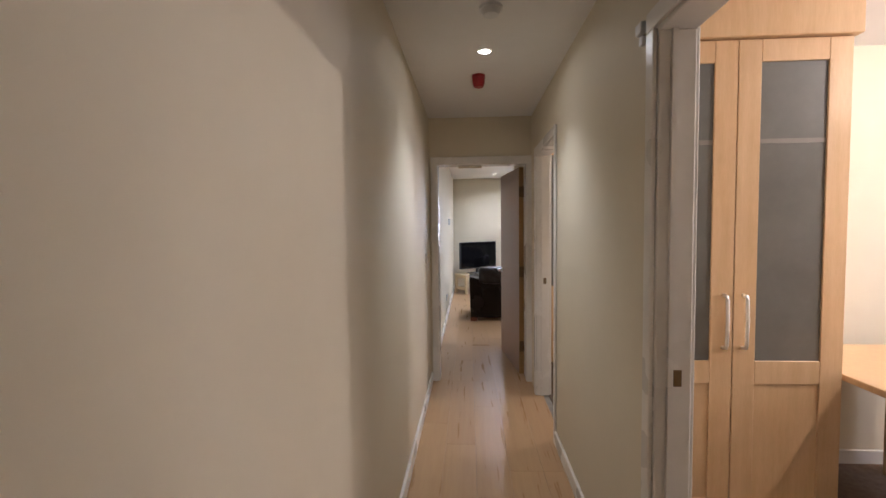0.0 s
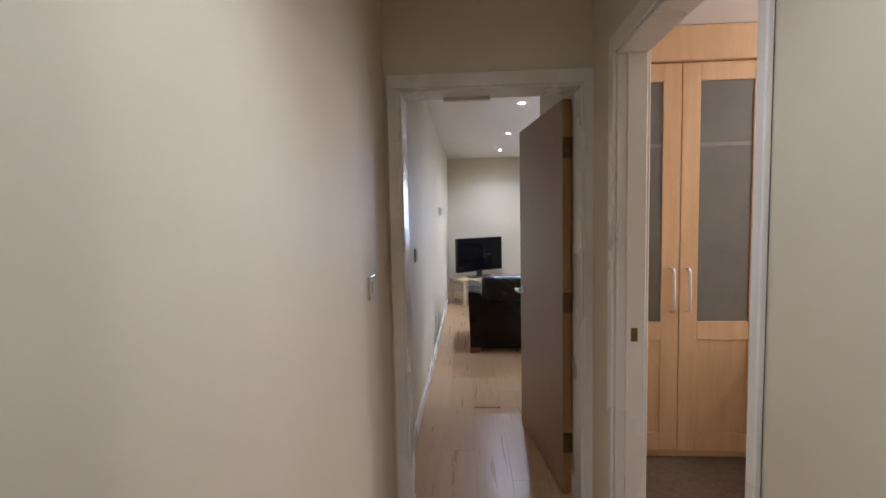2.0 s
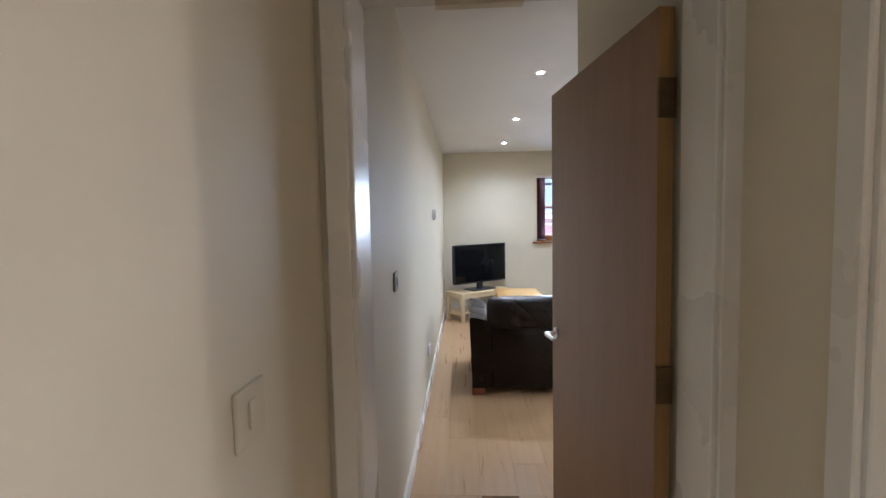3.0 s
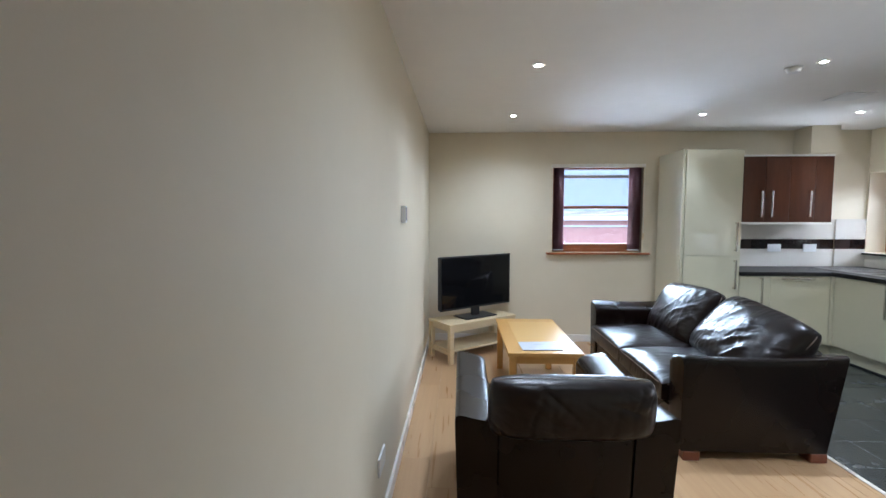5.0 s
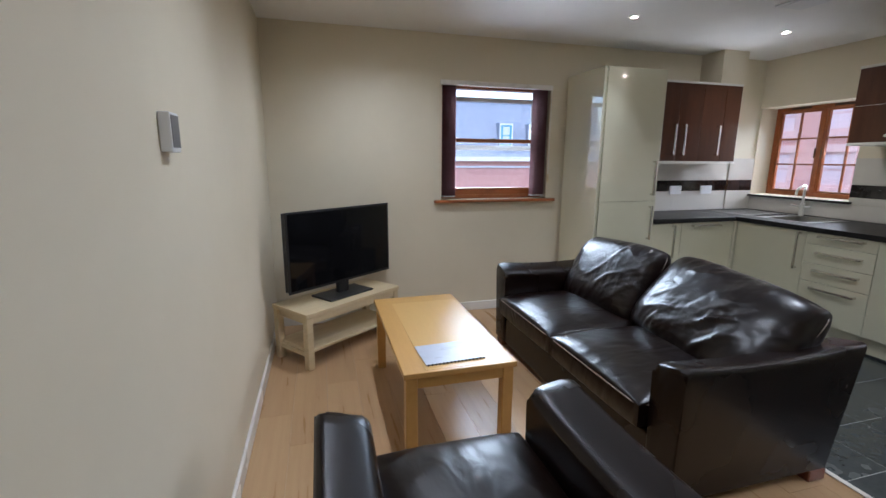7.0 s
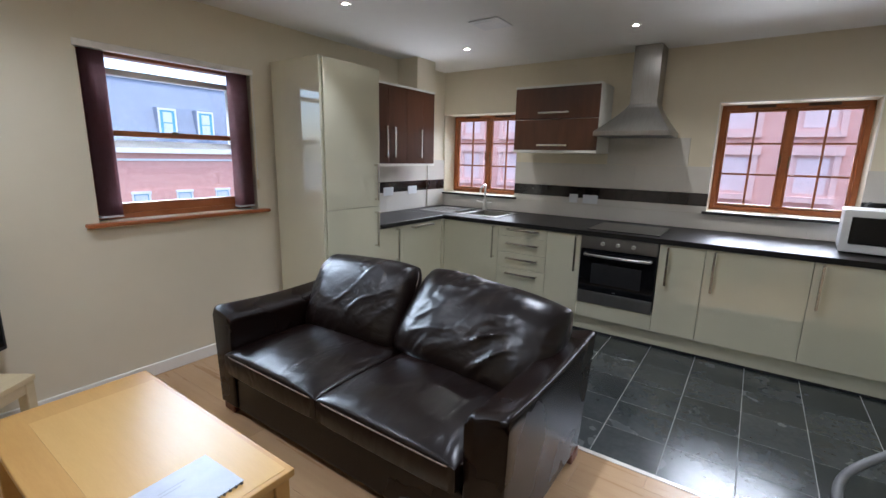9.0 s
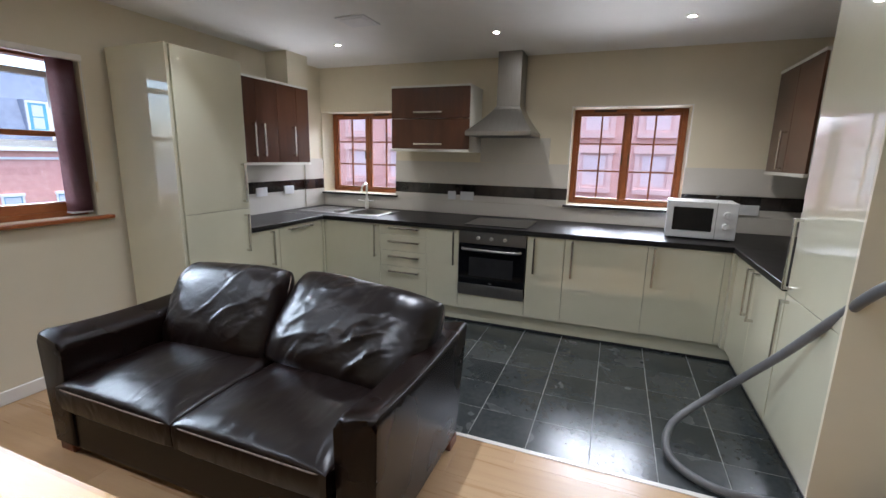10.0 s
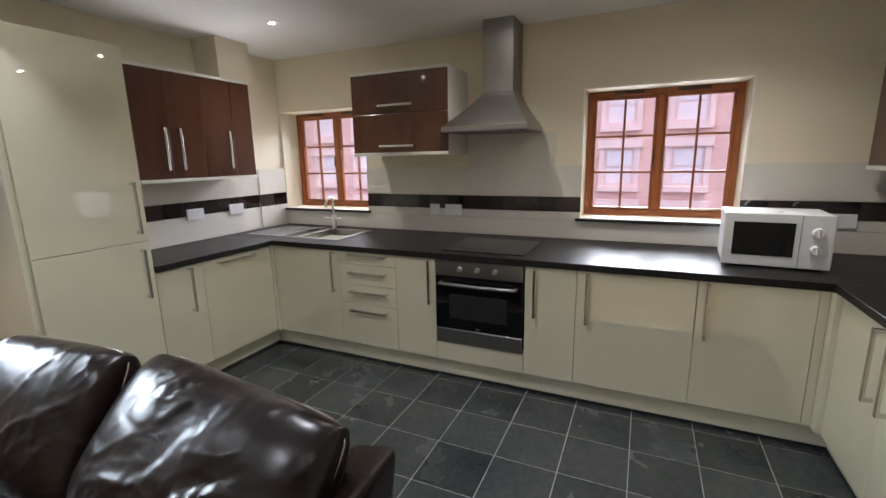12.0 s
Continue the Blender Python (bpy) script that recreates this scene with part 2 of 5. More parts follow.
# ---- building helpers ----
def box(bm, x0, x1, y0, y1, z0, z1, bevel=0.0, seg=1):
    r = bmesh.ops.create_cube(bm, size=1.0)
    vs = r["verts"]
    for v in vs:
        v.co = Vector((x0 + (v.co.x + 0.5) * (x1 - x0), y0 + (v.co.y + 0.5) * (y1 - y0), z0 + (v.co.z + 0.5) * (z1 - z0)))
    if bevel:
        es = list({e for v in vs for e in v.link_edges})
        bmesh.ops.bevel(bm, geom=es, offset=bevel, segments=seg, affect='EDGES', profile=0.5)
    return bm


def tube(bm, a, b, r, seg=16, r2=None):
    a, b = Vector(a), Vector(b)
    d = b - a
    m = Matrix.Translation((a + b) / 2) @ d.to_track_quat('Z', 'Y').to_matrix().to_4x4()
    bmesh.ops.create_cone(bm, cap_ends=True, segments=seg, radius1=r, radius2=r if r2 is None else r2, depth=d.length, matrix=m)
    return bm


def bent(bm, pts, r, seg=10):
    """A round bar along a line of points."""
    pts = [Vector(p) for p in pts]
    rings = []
    up = Vector((0.31, 0.17, 0.93)).normalized()
    for i, p in enumerate(pts):
        d = (pts[min(i + 1, len(pts) - 1)] - pts[max(i - 1, 0)]).normalized()
        s = d.cross(up).normalized()
        u = s.cross(d)
        rings.append([bm.verts.new(p + r * (math.cos(a) * s + math.sin(a) * u)) for a in [2 * math.pi * k / seg for k in range(seg)]])
    for q, w in zip(rings, rings[1:]):
        for k in range(seg):
            bm.faces.new((q[k], q[(k + 1) % seg], w[(k + 1) % seg], w[k]))
    bm.faces.new(rings[0][::-1])
    bm.faces.new(rings[-1])
    return bm


def B(*a, **k):
    return box(bmesh.new(), *a, **k)


ORIGIN = {}


def thing(name, label, category, o=(0, 0, 0), group="", kind=""):
    ob = new(name)
    ob.empty_display_size = 0.1
    ob.location = o
    ORIGIN[ob.name] = Vector(o)
    return tagged(ob, label, category, group, kind)


def mesh_of(bm, material, smooth=False):
    me = bpy.data.meshes.new("m")
    bmesh.ops.recalc_face_normals(bm, faces=bm.faces)
    bm.to_mesh(me)
    bm.free()
    me.materials.append(material)
    if smooth:
        me.shade_smooth()
        me.set_sharp_from_angle(angle=0.65)
    return me


def part(name, bm, material, parent, label="", smooth=False):
    top = parent
    while top.parent:
        top = top.parent
    off = ORIGIN.get(top.name)
    if off is not None and off.length:
        bmesh.ops.translate(bm, verts=bm.verts, vec=-off)
    ob = new(name, mesh_of(bm, material, smooth))
    ob.parent = parent
    return tagged(ob, label)


def solid(name, bm, material, label, category, kind="", group="", smooth=False):
    """A thing or a piece of the setting that is one mesh."""
    return tagged(new(name, mesh_of(bm, material, smooth)), label, category, group, kind)


def wall_cells(axis, p0, p1, u0, u1, z0, z1, holes):
    """A wall between p0 and p1 across its axis, from u0 to u1 along it, with holes (u0, u1, z0, z1) through it."""
    bm = bmesh.new()
    us = sorted({u0, u1, *[h[0] for h in holes], *[h[1] for h in holes]})
    for a, b in zip(us, us[1:]):
        hs = sorted([h for h in holes if h[0] <= a and h[1] >= b], key=lambda h: h[2])
        z = z0
        for h in hs + [(0, 0, z1, z1)]:
            if h[2] > z:
                if axis == "x":
                    box(bm, p0, p1, a, b, z, h[2])
                else:
                    box(bm, a, b, p0, p1, z, h[2])
            z = h[3]
    return bm


# ---- the shell ----
XL, XR, XK = -0.35, 0.56, 4.65
YN, YD, YS = 9.60, 3.655, 4.87
HC, HL = 2.38, 2.46
solid("wall_west", wall_cells("x", XL - 0.12, XL, -1.72, YN + 0.3, 0, 2.6, []), WALL, "magnolia painted plaster wall along hall and lounge", "wall", "structure")
solid("wall_hall_end", wall_cells("y", YD, YD + 0.15, XL, XR + 0.1, 0, 2.6, [(-0.30, 0.54, 0, 1.992)]), WALL, "magnolia plaster wall around the lounge doorway", "wall", "structure")
solid("wall_hall_east", wall_cells("x", XR, XR + 0.10, -1.72, YD, 0, 2.6, [(0.23, 1.04, 0, 2.005), (2.515, 3.35, 0, 2.005)]), WALL, "magnolia plaster wall with two bedroom doorways", "wall", "structure")
solid("wall_lobby", B(0.53, 0.66, YD + 0.15, YS - 0.15, 0, 2.6), WALL, "magnolia plaster wall beside the open door", "wall", "structure")
solid("wall_south", B(0.53, XK, YS - 0.15, YS, 0, 2.6), WALL, "magnolia plaster wall behind the kitchen run", "wall", "structure")
solid("wall_nib", B(2.215, 2.232, YS, 5.472, 0, 2.46), WALL, "magnolia plaster nib at the end of the tall unit", "wall", "structure")
solid("wall_north", wall_cells("y", YN, YN + 0.30, XL, XK, 0, 2.6, [(1.10, 2.14, 1.065, 2.07)]), WALL, "magnolia plaster wall with a sash window", "wall", "structure")
solid("wall_east", wall_cells("x", XK, XK + 0.32, YS - 0.15, YN + 0.30, 0, 2.6, [(5.77, 6.76, 1.075, 1.98), (8.62, 9.585, 1.075, 1.98)]), WALL, "magnolia plaster wall with two timber casement windows", "wall", "structure")
solid("wall_back", B(XL - 0.12, 3.8, -1.84, -1.72, 0, 2.6), WALL, "plain magnolia wall closing the hall", "wall", "structure")
solid("wall_bedroom_partition", B(XR + 0.1, 3.6, 2.34, 2.44, 0, 2.6), WALL, "plain magnolia wall between the bedrooms", "wall", "structure")
solid("wall_bedroom_east", wall_cells("x", 3.6, 3.8, -1.72, YS - 0.15, 0, 2.6, [(0.3, 1.5, 0.95, 2.1), (2.9, 4.1, 0.95, 2.1)]), WALL, "plain unseen bedroom wall with assumed window openings", "wall", "structure")
solid("ceiling_hall", B(XL, XR, -1.72, YD, HC, HC + 0.05), CEIL, "flat white painted ceiling of the hall", "ceiling", "structure")
solid("ceiling_bedrooms", B(XR + 0.1, 3.6, -1.72, YS - 0.15, 2.40, 2.45), CEIL, "flat white bedroom ceiling", "ceiling", "structure")
bm = B(XL, XK, YS, YN, HL, HL + 0.06)
box(bm, XL, 0.53, YD + 0.15, YS, HL, HL + 0.06)
solid("ceiling_lounge", bm, CEIL, "flat white painted ceiling of the lounge and kitchen", "ceiling", "structure")
solid("roof_slab", B(XL - 0.3, XK + 0.5, -2.0, YN + 0.4, 2.6, 2.7), CEIL, "plain slab above the flat", "roof", "structure")
solid("ceiling_boxing", B(3.80, 4.10, 9.34, YN, 2.16, HL), WALL, "magnolia boxed-in pipe above the wall cupboards", "boxing", "structure")
floor = solid("floor", B(XL - 0.1, XK + 0.1, -1.8, YN + 0.1, -0.12, -0.012), GROUT, "floor slab under laminate planks and slate tiles", "floor", "structure")
solid("bedroom_carpet", B(XR + 0.1, 3.6, -1.72, YS - 0.15, -0.012, 0.004), CARPET, "short brown carpet in the bedrooms", "carpet", "structure")


def skirting(*a):
    solid("baseboard", B(*a, bevel=0.004), GLOSSW, "white gloss painted skirting board", "baseboard", "structure")


H = 0.085
skirting(XL, XL + 0.016, -1.72, YD - 0.02, 0, H)
skirting(XL, XL + 0.016, YD + 0.17, YN, 0, H)
skirting(XL + 0.016, 2.29, YN - 0.016, YN, 0, H)
skirting(XR - 0.016, XR, 1.077, 2.503, 0, H)
skirting(XR - 0.016, XR, -1.72, 0.193, 0, H)
skirting(0.514, 0.53, 3.83, YS, 0, H)
skirting(0.53, 2.215, YS, YS + 0.016, 0, H)
skirting(2.199, 2.215, YS + 0.016, 5.472, 0, H)
skirting(1.77, 3.6, 4.704, 4.72, 0, H)
skirting(1.77, 3.6, 2.324, 2.34, 0, H)


def door_lining(name, axis, p0, p1, u0, u1, zt, label, lap=0.035):
    """Lining and both architraves of a doorway."""
    t = thing(name, label, "door frame", kind="structure")
    def put(n, a0, a1, b0, b1, z0, z1, bev=0.003):
        part(n, B(a0, a1, b0, b1, z0, z1, bevel=bev) if axis == "x" else B(b0, b1, a0, a1, z0, z1, bevel=bev), GLOSSW, t)
    e = 0.003
    put("jamb", p0 - e, p1 + e, u0, u0 + 0.028, 0, zt - 0.028)
    put("jamb", p0 - e, p1 + e, u1 - 0.028, u1, 0, zt - 0.028)
    put("head", p0 - e, p1 + e, u0, u1, zt - 0.028, zt)
    for q0, q1 in ((p0 - 0.017, p0 - e), (p1 + e, p1 + 0.017)):
        put("architrave", q0, q1, u0 - lap, u0 + 0.018, 0, zt - 0.018)
        put("architrave", q0, q1, u1 - 0.018, u1 + 0.035, 0, zt - 0.018)
        put("architrave", q0, q1, u0 - lap, u1 + 0.035, zt - 0.018, zt + 0.042)
    return t


d1 = door_lining("door_frame_1", "x", XR, XR + 0.10, 0.23, 1.04, 2.005, "white gloss bedroom door frame with strike plate")
d2 = door_lining("door_frame_2", "x", XR, XR + 0.10, 2.515, 3.35, 2.005, "white gloss bedroom door frame with strike plate", 0.010)
d3 = door_lining("door_frame_3", "y", YD, YD + 0.15, -0.30, 0.54, 1.992, "white gloss door frame to the lounge")
part("closer_plate", B(-0.09, 0.125, 3.772, 3.800, 1.950, 1.9635, bevel=0.001), CREAMP, d3, "cream metal closer plate under the door head")
for d, y in ((d1, 1.04), (d2, 3.35)):
    part("door_stop", B(XR + 0.030, XR + 0.045, y - 0.04, y - 0.028, 0, 1.977), GLOSSW, d)
    part("strike_plate", B(XR + 0.050, XR + 0.074, y - 0.031, y - 0.0275, 0.935, 0.985, bevel=0.001), BRASS, d, "tarnished brass strike plate")


# ---- floor pieces: laminate planks and slate tiles ----
def piece_mesh(w, d, h, mat, bev):
    bm = B(-w / 2, w / 2, -d / 2, d / 2, -h, 0)
    es = [e for e in bm.edges if all(v.co.z > -h / 2 for v in e.verts)]
    bmesh.ops.bevel(bm, geom=es, offset=bev, segments=1, affect='EDGES')
    return mesh_of(bm, mat)


PIECES = {}


def lay(name, x0, x1, y0, y1, mat, bev, h=0.012):
    key = (name, round(x1 - x0, 3), round(y1 - y0, 3))
    if key not in PIECES:
        PIECES[key] = piece_mesh(x1 - x0, y1 - y0, h, mat, bev)
    ob = new(name, PIECES[key])
    ob.location = ((x0 + x1) / 2, (y0 + y1) / 2, 0)
    ob.parent = floor


def planks(x0, x1, y0, y1):
    rng = random.Random(4)
    x = x0
    while x < x1 - 0.01:
        w = min(0.193, x1 - x)
        y = y0 - rng.choice((0.0, 0.3, 0.6, 0.9))
        while y < y1:
            a, b = max(y, y0), min(y + 1.2, y1)
            if b - a > 0.02:
                lay("plank", x + 0.0004, x + w - 0.0004, a + 0.0004, b - 0.0004, LAMINATE, 0.0005)
            y += 1.2
        x += w


planks(XL, XR + 0.05, -1.72, YD)
planks(XL, 0.53, YD, YS)
planks(XL, 2.262, YS, YN)
TX, TP = 2.284, 0.320
xs = [TX] + [2.577 + TP * i for i in range(8)]
ys = [YS] + [5.04 + TP * i for i in range(15)]
for xa, xb in zip(xs, xs[1:]):
    for ya, yb in zip(ys, ys[1:]):
        xb2, yb2 = min(xb, XK), min(yb, YN)
        if xb2 - xa > 0.02 and yb2 - ya > 0.02:
            lay("tile", xa + 0.0018, xb2 - 0.0018, ya + 0.0020, yb2 - 0.0020, SLATE, 0.0012)
solid("tile_bed", B(2.262, XK, YS, YN, -0.0118, -0.0018), GROUT, "pale grout between the slate tiles", "grout", "structure")
solid("threshold_strip", B(2.258, 2.286, 5.475, YN - 0.016, 0.0, 0.004, bevel=0.001), GLOSSW, "pale threshold strip between laminate and slate", "trim", "structure")

# ---- kitchen ----
def P(face, front, d0, d1, u0, u1, z0, z1, bevel=0.0, seg=1):
    """A box behind a front plane: d0 to d1 deep, u0 to u1 along it."""
    if face == "x-":
        return B(front + d0, front + d1, u0, u1, z0, z1, bevel=bevel, seg=seg)
    if face == "y-":
        return B(u0, u1, front + d0, front + d1, z0, z1, bevel=bevel, seg=seg)
    return B(u0, u1, front - d1, front - d0, z0, z1, bevel=bevel, seg=seg)


def at_face(face, front, d, u, z):
    return (front + d, u, z) if face == "x-" else ((u, front + d, z) if face == "y-" else (u, front - d, z))


def bar_handle(parent, face, front, u, z, length, upright=True):
    bm = bmesh.new()
    h = length / 2
    ends = [(u, z - h), (u, z + h)] if upright else [(u - h, z), (u + h, z)]
    for e in ends:
        s = 0.008
        q = P(face, front, -0.034, 0.0, e[0] - s, e[0] + s, e[1] - s, e[1] + s, bevel=0.002)
        me = bpy.data.meshes.new("t")
        q.to_mesh(me)
        q.free()
        bm.from_mesh(me)
        bpy.data.meshes.remove(me)
    k = 0.009
    q = P(face, front, -0.042, -0.028, u - (k if upright else h + k), u + (k if upright else h + k), z - (h + k if upright else k), z + (h + k if upright else k), bevel=0.003, seg=2)
    me = bpy.data.meshes.new("t")
    q.to_mesh(me)
    q.free()
    bm.from_mesh(me)
    bpy.data.meshes.remove(me)
    part("handle", bm, HANDLE, parent, "brushed steel bar handle")


def front_panel(parent, face, front, u0, u1, z0, z1, mat, name="door", handle=None):
    g = 0.0018
    d = part(name, P(face, front, 0.0, 0.019, u0 + g, u1 - g, z0 + g, z1 - g, bevel=0.0022, seg=2), mat, parent)
    if handle:
        bar_handle(d, face, front, *handle)
    return d


def cabinet(name, label, face, front, u0, u1, z0, z1, depth, body_mat=None, group="", category="cabinet"):
    t = thing(name, label, category, o=at_face(face, front, depth / 2, (u0 + u1) / 2, z0), group=group)
    part("body", P(face, front, 0.0205, depth, u0 + 0.0006, u1 - 0.0006, z0 + 0.001, z1 - 0.001), body_mat or CREAM, t)
    return t


FX, FYL, FYR = 3.862, 9.035, 5.466
ZB, ZT = 0.15, 0.868
G = "fitted kitchen base units"
# back run
c = cabinet("corner_cabinet", "cream gloss corner base unit beneath the sink", "x-", FX, 8.385, 9.015, ZB, ZT, 0.56, group=G)
front_panel(c, "x-", FX, 8.385, 9.015, ZB, ZT, CREAM, handle=(8.432, 0.703, 0.29))
c = cabinet("drawer_cabinet", "cream gloss base unit with four drawers", "x-", FX, 7.895, 8.385, ZB, ZT, 0.56, group=G)
for za, zb, zh in ((0.774, ZT, 0.842), (0.619, 0.774, 0.713), (0.470, 0.619, 0.570), (ZB, 0.470, 0.424)):
    front_panel(c, "x-", FX, 7.895, 8.385, za, zb, CREAM, "drawer_front", (8.125, zh, 0.30, False))
c = cabinet("base_cabinet", "narrow cream gloss base unit beside the oven", "x-", FX, 7.585, 7.895, ZB, ZT, 0.56, group=G)
front_panel(c, "x-", FX, 7.585, 7.895, ZB, ZT, CREAM, handle=(7.625, 0.703, 0.29))
c = cabinet("base_cabinet", "narrow cream gloss base unit beside the oven", "x-", FX, 6.665, 6.975, ZB, ZT, 0.56, group=G)
front_panel(c, "x-", FX, 6.665, 6.975, ZB, ZT, CREAM, handle=(6.908, 0.703, 0.29))
c = cabinet("base_cabinet", "wide cream gloss base unit with one door", "x-", FX, 6.045, 6.665, ZB, ZT, 0.56, group=G)
front_panel(c, "x-", FX, 6.045, 6.665, ZB, ZT, CREAM, handle=(6.602, 0.703, 0.29))
c = cabinet("base_cabinet", "cream gloss corner base unit beneath the microwave", "x-", FX, 5.49, 6.045, ZB, ZT, 0.56, group=G)
front_panel(c, "x-", FX, 5.53, 6.045, ZB, ZT, CREAM, handle=(5.998, 0.703, 0.29))
part("filler", P("x-", FX, 0.003, 0.019, 5.49, 5.529, ZB, ZT), CREAM, c)
# oven housing and oven
c = cabinet("oven_housing", "cream gloss housing below the built-in oven", "x-", FX, 6.975, 7.585, ZB, 0.285, 0.56, group=G)
front_panel(c, "x-", FX, 6.975, 7.585, ZB, 0.285, CREAM, "panel")
ov = thing("oven", "stainless steel built-in oven with black glass door", "oven", o=(4.1, 7.28, 0.29))
O0, O1, OF = 6.982, 7.578, 3.845
part("body", B(OF + 0.021, 4.40, O0 + 0.01, O1 - 0.01, 0.288, 0.866), BLACKP, ov)
pn = part("control_panel", B(OF, OF + 0.02, O0, O1, 0.762, 0.866, bevel=0.003), STEEL, ov, "brushed steel control panel")
for y in (7.40, 7.28, 7.16):
    part("knob", tube(bmesh.new(), (OF, y, 0.815), (OF - 0.024, y, 0.815), 0.017, 20, 0.014), CHROME, pn, smooth=False)
dr = part("door", B(OF, OF + 0.02, O0, O1, 0.395, 0.758, bevel=0.003), BLACKG, ov, "black glass oven door")
part("window", B(OF - 0.0015, OF, O0 + 0.10, O1 - 0.10, 0.47, 0.64, bevel=0.0005), BLACKP, dr)
bm = bmesh.new()
bent(bm, [(OF, O0 + 0.04, 0.715), (OF - 0.03, O0 + 0.045, 0.715)] + [(OF - 0.036 - 0.012 * math.sin(math.pi * k / 12), O0 + 0.05 + (O1 - O0 - 0.10) * k / 12, 0.715) for k in range(13)] + [(OF - 0.03, O1 - 0.045, 0.715), (OF, O1 - 0.04, 0.715)], 0.011, 10)
part("handle", bm, STEEL, dr, "brushed steel oven handle", smooth=True)
part("lower_panel", B(OF, OF + 0.02, O0, O1, 0.290, 0.391, bevel=0.003), STEEL, ov, "brushed steel lower trim")
part("badge", B(OF - 0.001, OF, 7.265, 7.295, 0.408, 0.415), STEEL, dr)

for a in ((3.836, 3.90, 9.016, 9.06), (3.802, 3.90, 5.44, 5.489)):
    solid("corner_post", B(*a, ZB, ZT), CREAM, "cream gloss corner post between base units", "corner post", "structure")

# north run, beside the tall unit
c = cabinet("base_cabinet", "narrow cream gloss base unit beside the tall unit", "y-", FYL, 2.915, 3.235, ZB, ZT, 0.54, group=G)
front_panel(c, "y-", FYL, 2.915, 3.235, ZB, ZT, CREAM, handle=(3.130, 0.703, 0.28))
c = cabinet("integrated_dishwasher", "cream gloss integrated appliance with a top bar handle", "y-", FYL, 3.235, 3.835, ZB, ZT, 0.54, group=G)
front_panel(c, "y-", FYL, 3.235, 3.835, ZB, ZT, CREAM, handle=(3.50, 0.838, 0.30, False))
# south run
c = cabinet("base_cabinet", "cream gloss base unit with a pair of doors", "y+", FYR, 2.84, 3.83, ZB, ZT, 0.56, group=G)
front_panel(c, "y+", FYR, 2.84, 3.33, ZB, ZT, CREAM, handle=(3.27, 0.703, 0.29))
front_panel(c, "y+", FYR, 3.33, 3.80, ZB, ZT, CREAM, handle=(3.39, 0.703, 0.29))

# plinths
for n, a in (("x", (3.925, 3.945, 5.37, 9.12)), ("n", (2.29, 3.925, 9.115, 9.135)), ("s", (2.234, 3.925, 5.37, 5.39))):
    solid("plinth", B(*a, 0.018, 0.149), CREAM, "cream gloss plinth below the base units", "plinth", "structure")
    # black strip between plinth and floor
    solid("plinth_foot_strip", B(*a, 0.002, 0.018), BLACKP, "narrow black strip under the plinth", "sealing strip", "structure")

# tall units
def tall(name, label, face, front, u0, u1, top, split, hu, h_low, h_up, end=True):
    t = cabinet(name, label, face, front, u0, u1, ZB, top, 0.55, group="tall kitchen units")
    front_panel(t, face, front, u0 + (0.018 if end else 0.0), u1, ZB, split, CREAM, handle=(hu, *h_low))
    front_panel(t, face, front, u0 + (0.018 if end else 0.0), u1, split, top, CREAM, handle=(hu, *h_up))
    if end:
        part("end_panel", P(face, front, -0.001, 0.55, u0 - 0.018, u0, 0.002, top + 0.001, bevel=0.001), CREAM, t)


tall("tall_cabinet", "tall cream gloss housing beside the sash window", "y-", FYL - 0.015, 2.313, 2.905, 2.168, 1.075, 2.845, (0.884, 0.28), (1.275, 0.28))
tall("tall_cabinet", "tall cream gloss housing at the plaster nib", "y+", FYR, 2.234, 2.83, 2.44, 0.862, 2.78, (0.68, 0.30), (1.07, 0.34), False)

# wall cupboards
def wall_cupboard(label, face, front, u0, u1, z0, z1, depth):
    t = thing("wall_cupboard", label, "cupboard", o=at_face(face, front, depth / 2, (u0 + u1) / 2, z0), group="walnut wall cupboards")
    part("body", P(face, front, 0.020, depth, u0, u1, z0, z1, bevel=0.001), CARCASS, t)
    part("top_panel", P(face, front, -0.004, depth, u0 - 0.002, u1 + 0.002, z1, z1 + 0.018, bevel=0.001), CARCASS, t)
    part("light_rail", P(face, front, -0.006, depth, u0 - 0.004, u1 + 0.004, z0 - 0.022, z0, bevel=0.001), CARCASS, t)
    return t


w = wall_cupboard("gloss walnut wall cupboard with three handled doors", "y-", 9.265, 3.06, 3.995, 1.42, 2.125, 0.325)
for u0, u1, h in ((3.06, 3.29, 3.237), (3.29, 3.55, 3.346), (3.55, 3.81, 3.742), (3.81, 3.995, None)):
    front_panel(w, "y-", 9.265, u0, u1, 1.42, 2.125, WALNUT, handle=(h, 1.617, 0.26) if h else None)
w = wall_cupboard("gloss walnut wall cupboard with two lift-up doors", "x-", 4.245, 7.645, 8.46, 1.575, 2.150, 0.395)
front_panel(w, "x-", 4.245, 7.645, 8.46, 1.862, 2.150, WALNUT, "flap_door", (8.058, 1.917, 0.28, False))
front_panel(w, "x-", 4.245, 7.645, 8.46, 1.575, 1.862, WALNUT, "flap_door", (8.054, 1.621, 0.28, False))
w = wall_cupboard("gloss walnut wall cupboard above the worktop end", "y+", 5.20, 3.72, 4.55, 1.44, 2.19, 0.32)
front_panel(w, "y+", 5.20, 3.72, 4.14, 1.44, 2.19, WALNUT)
front_panel(w, "y+", 5.20, 4.14, 4.55, 1.44, 2.19, WALNUT, handle=(4.19, 1.60, 0.26))

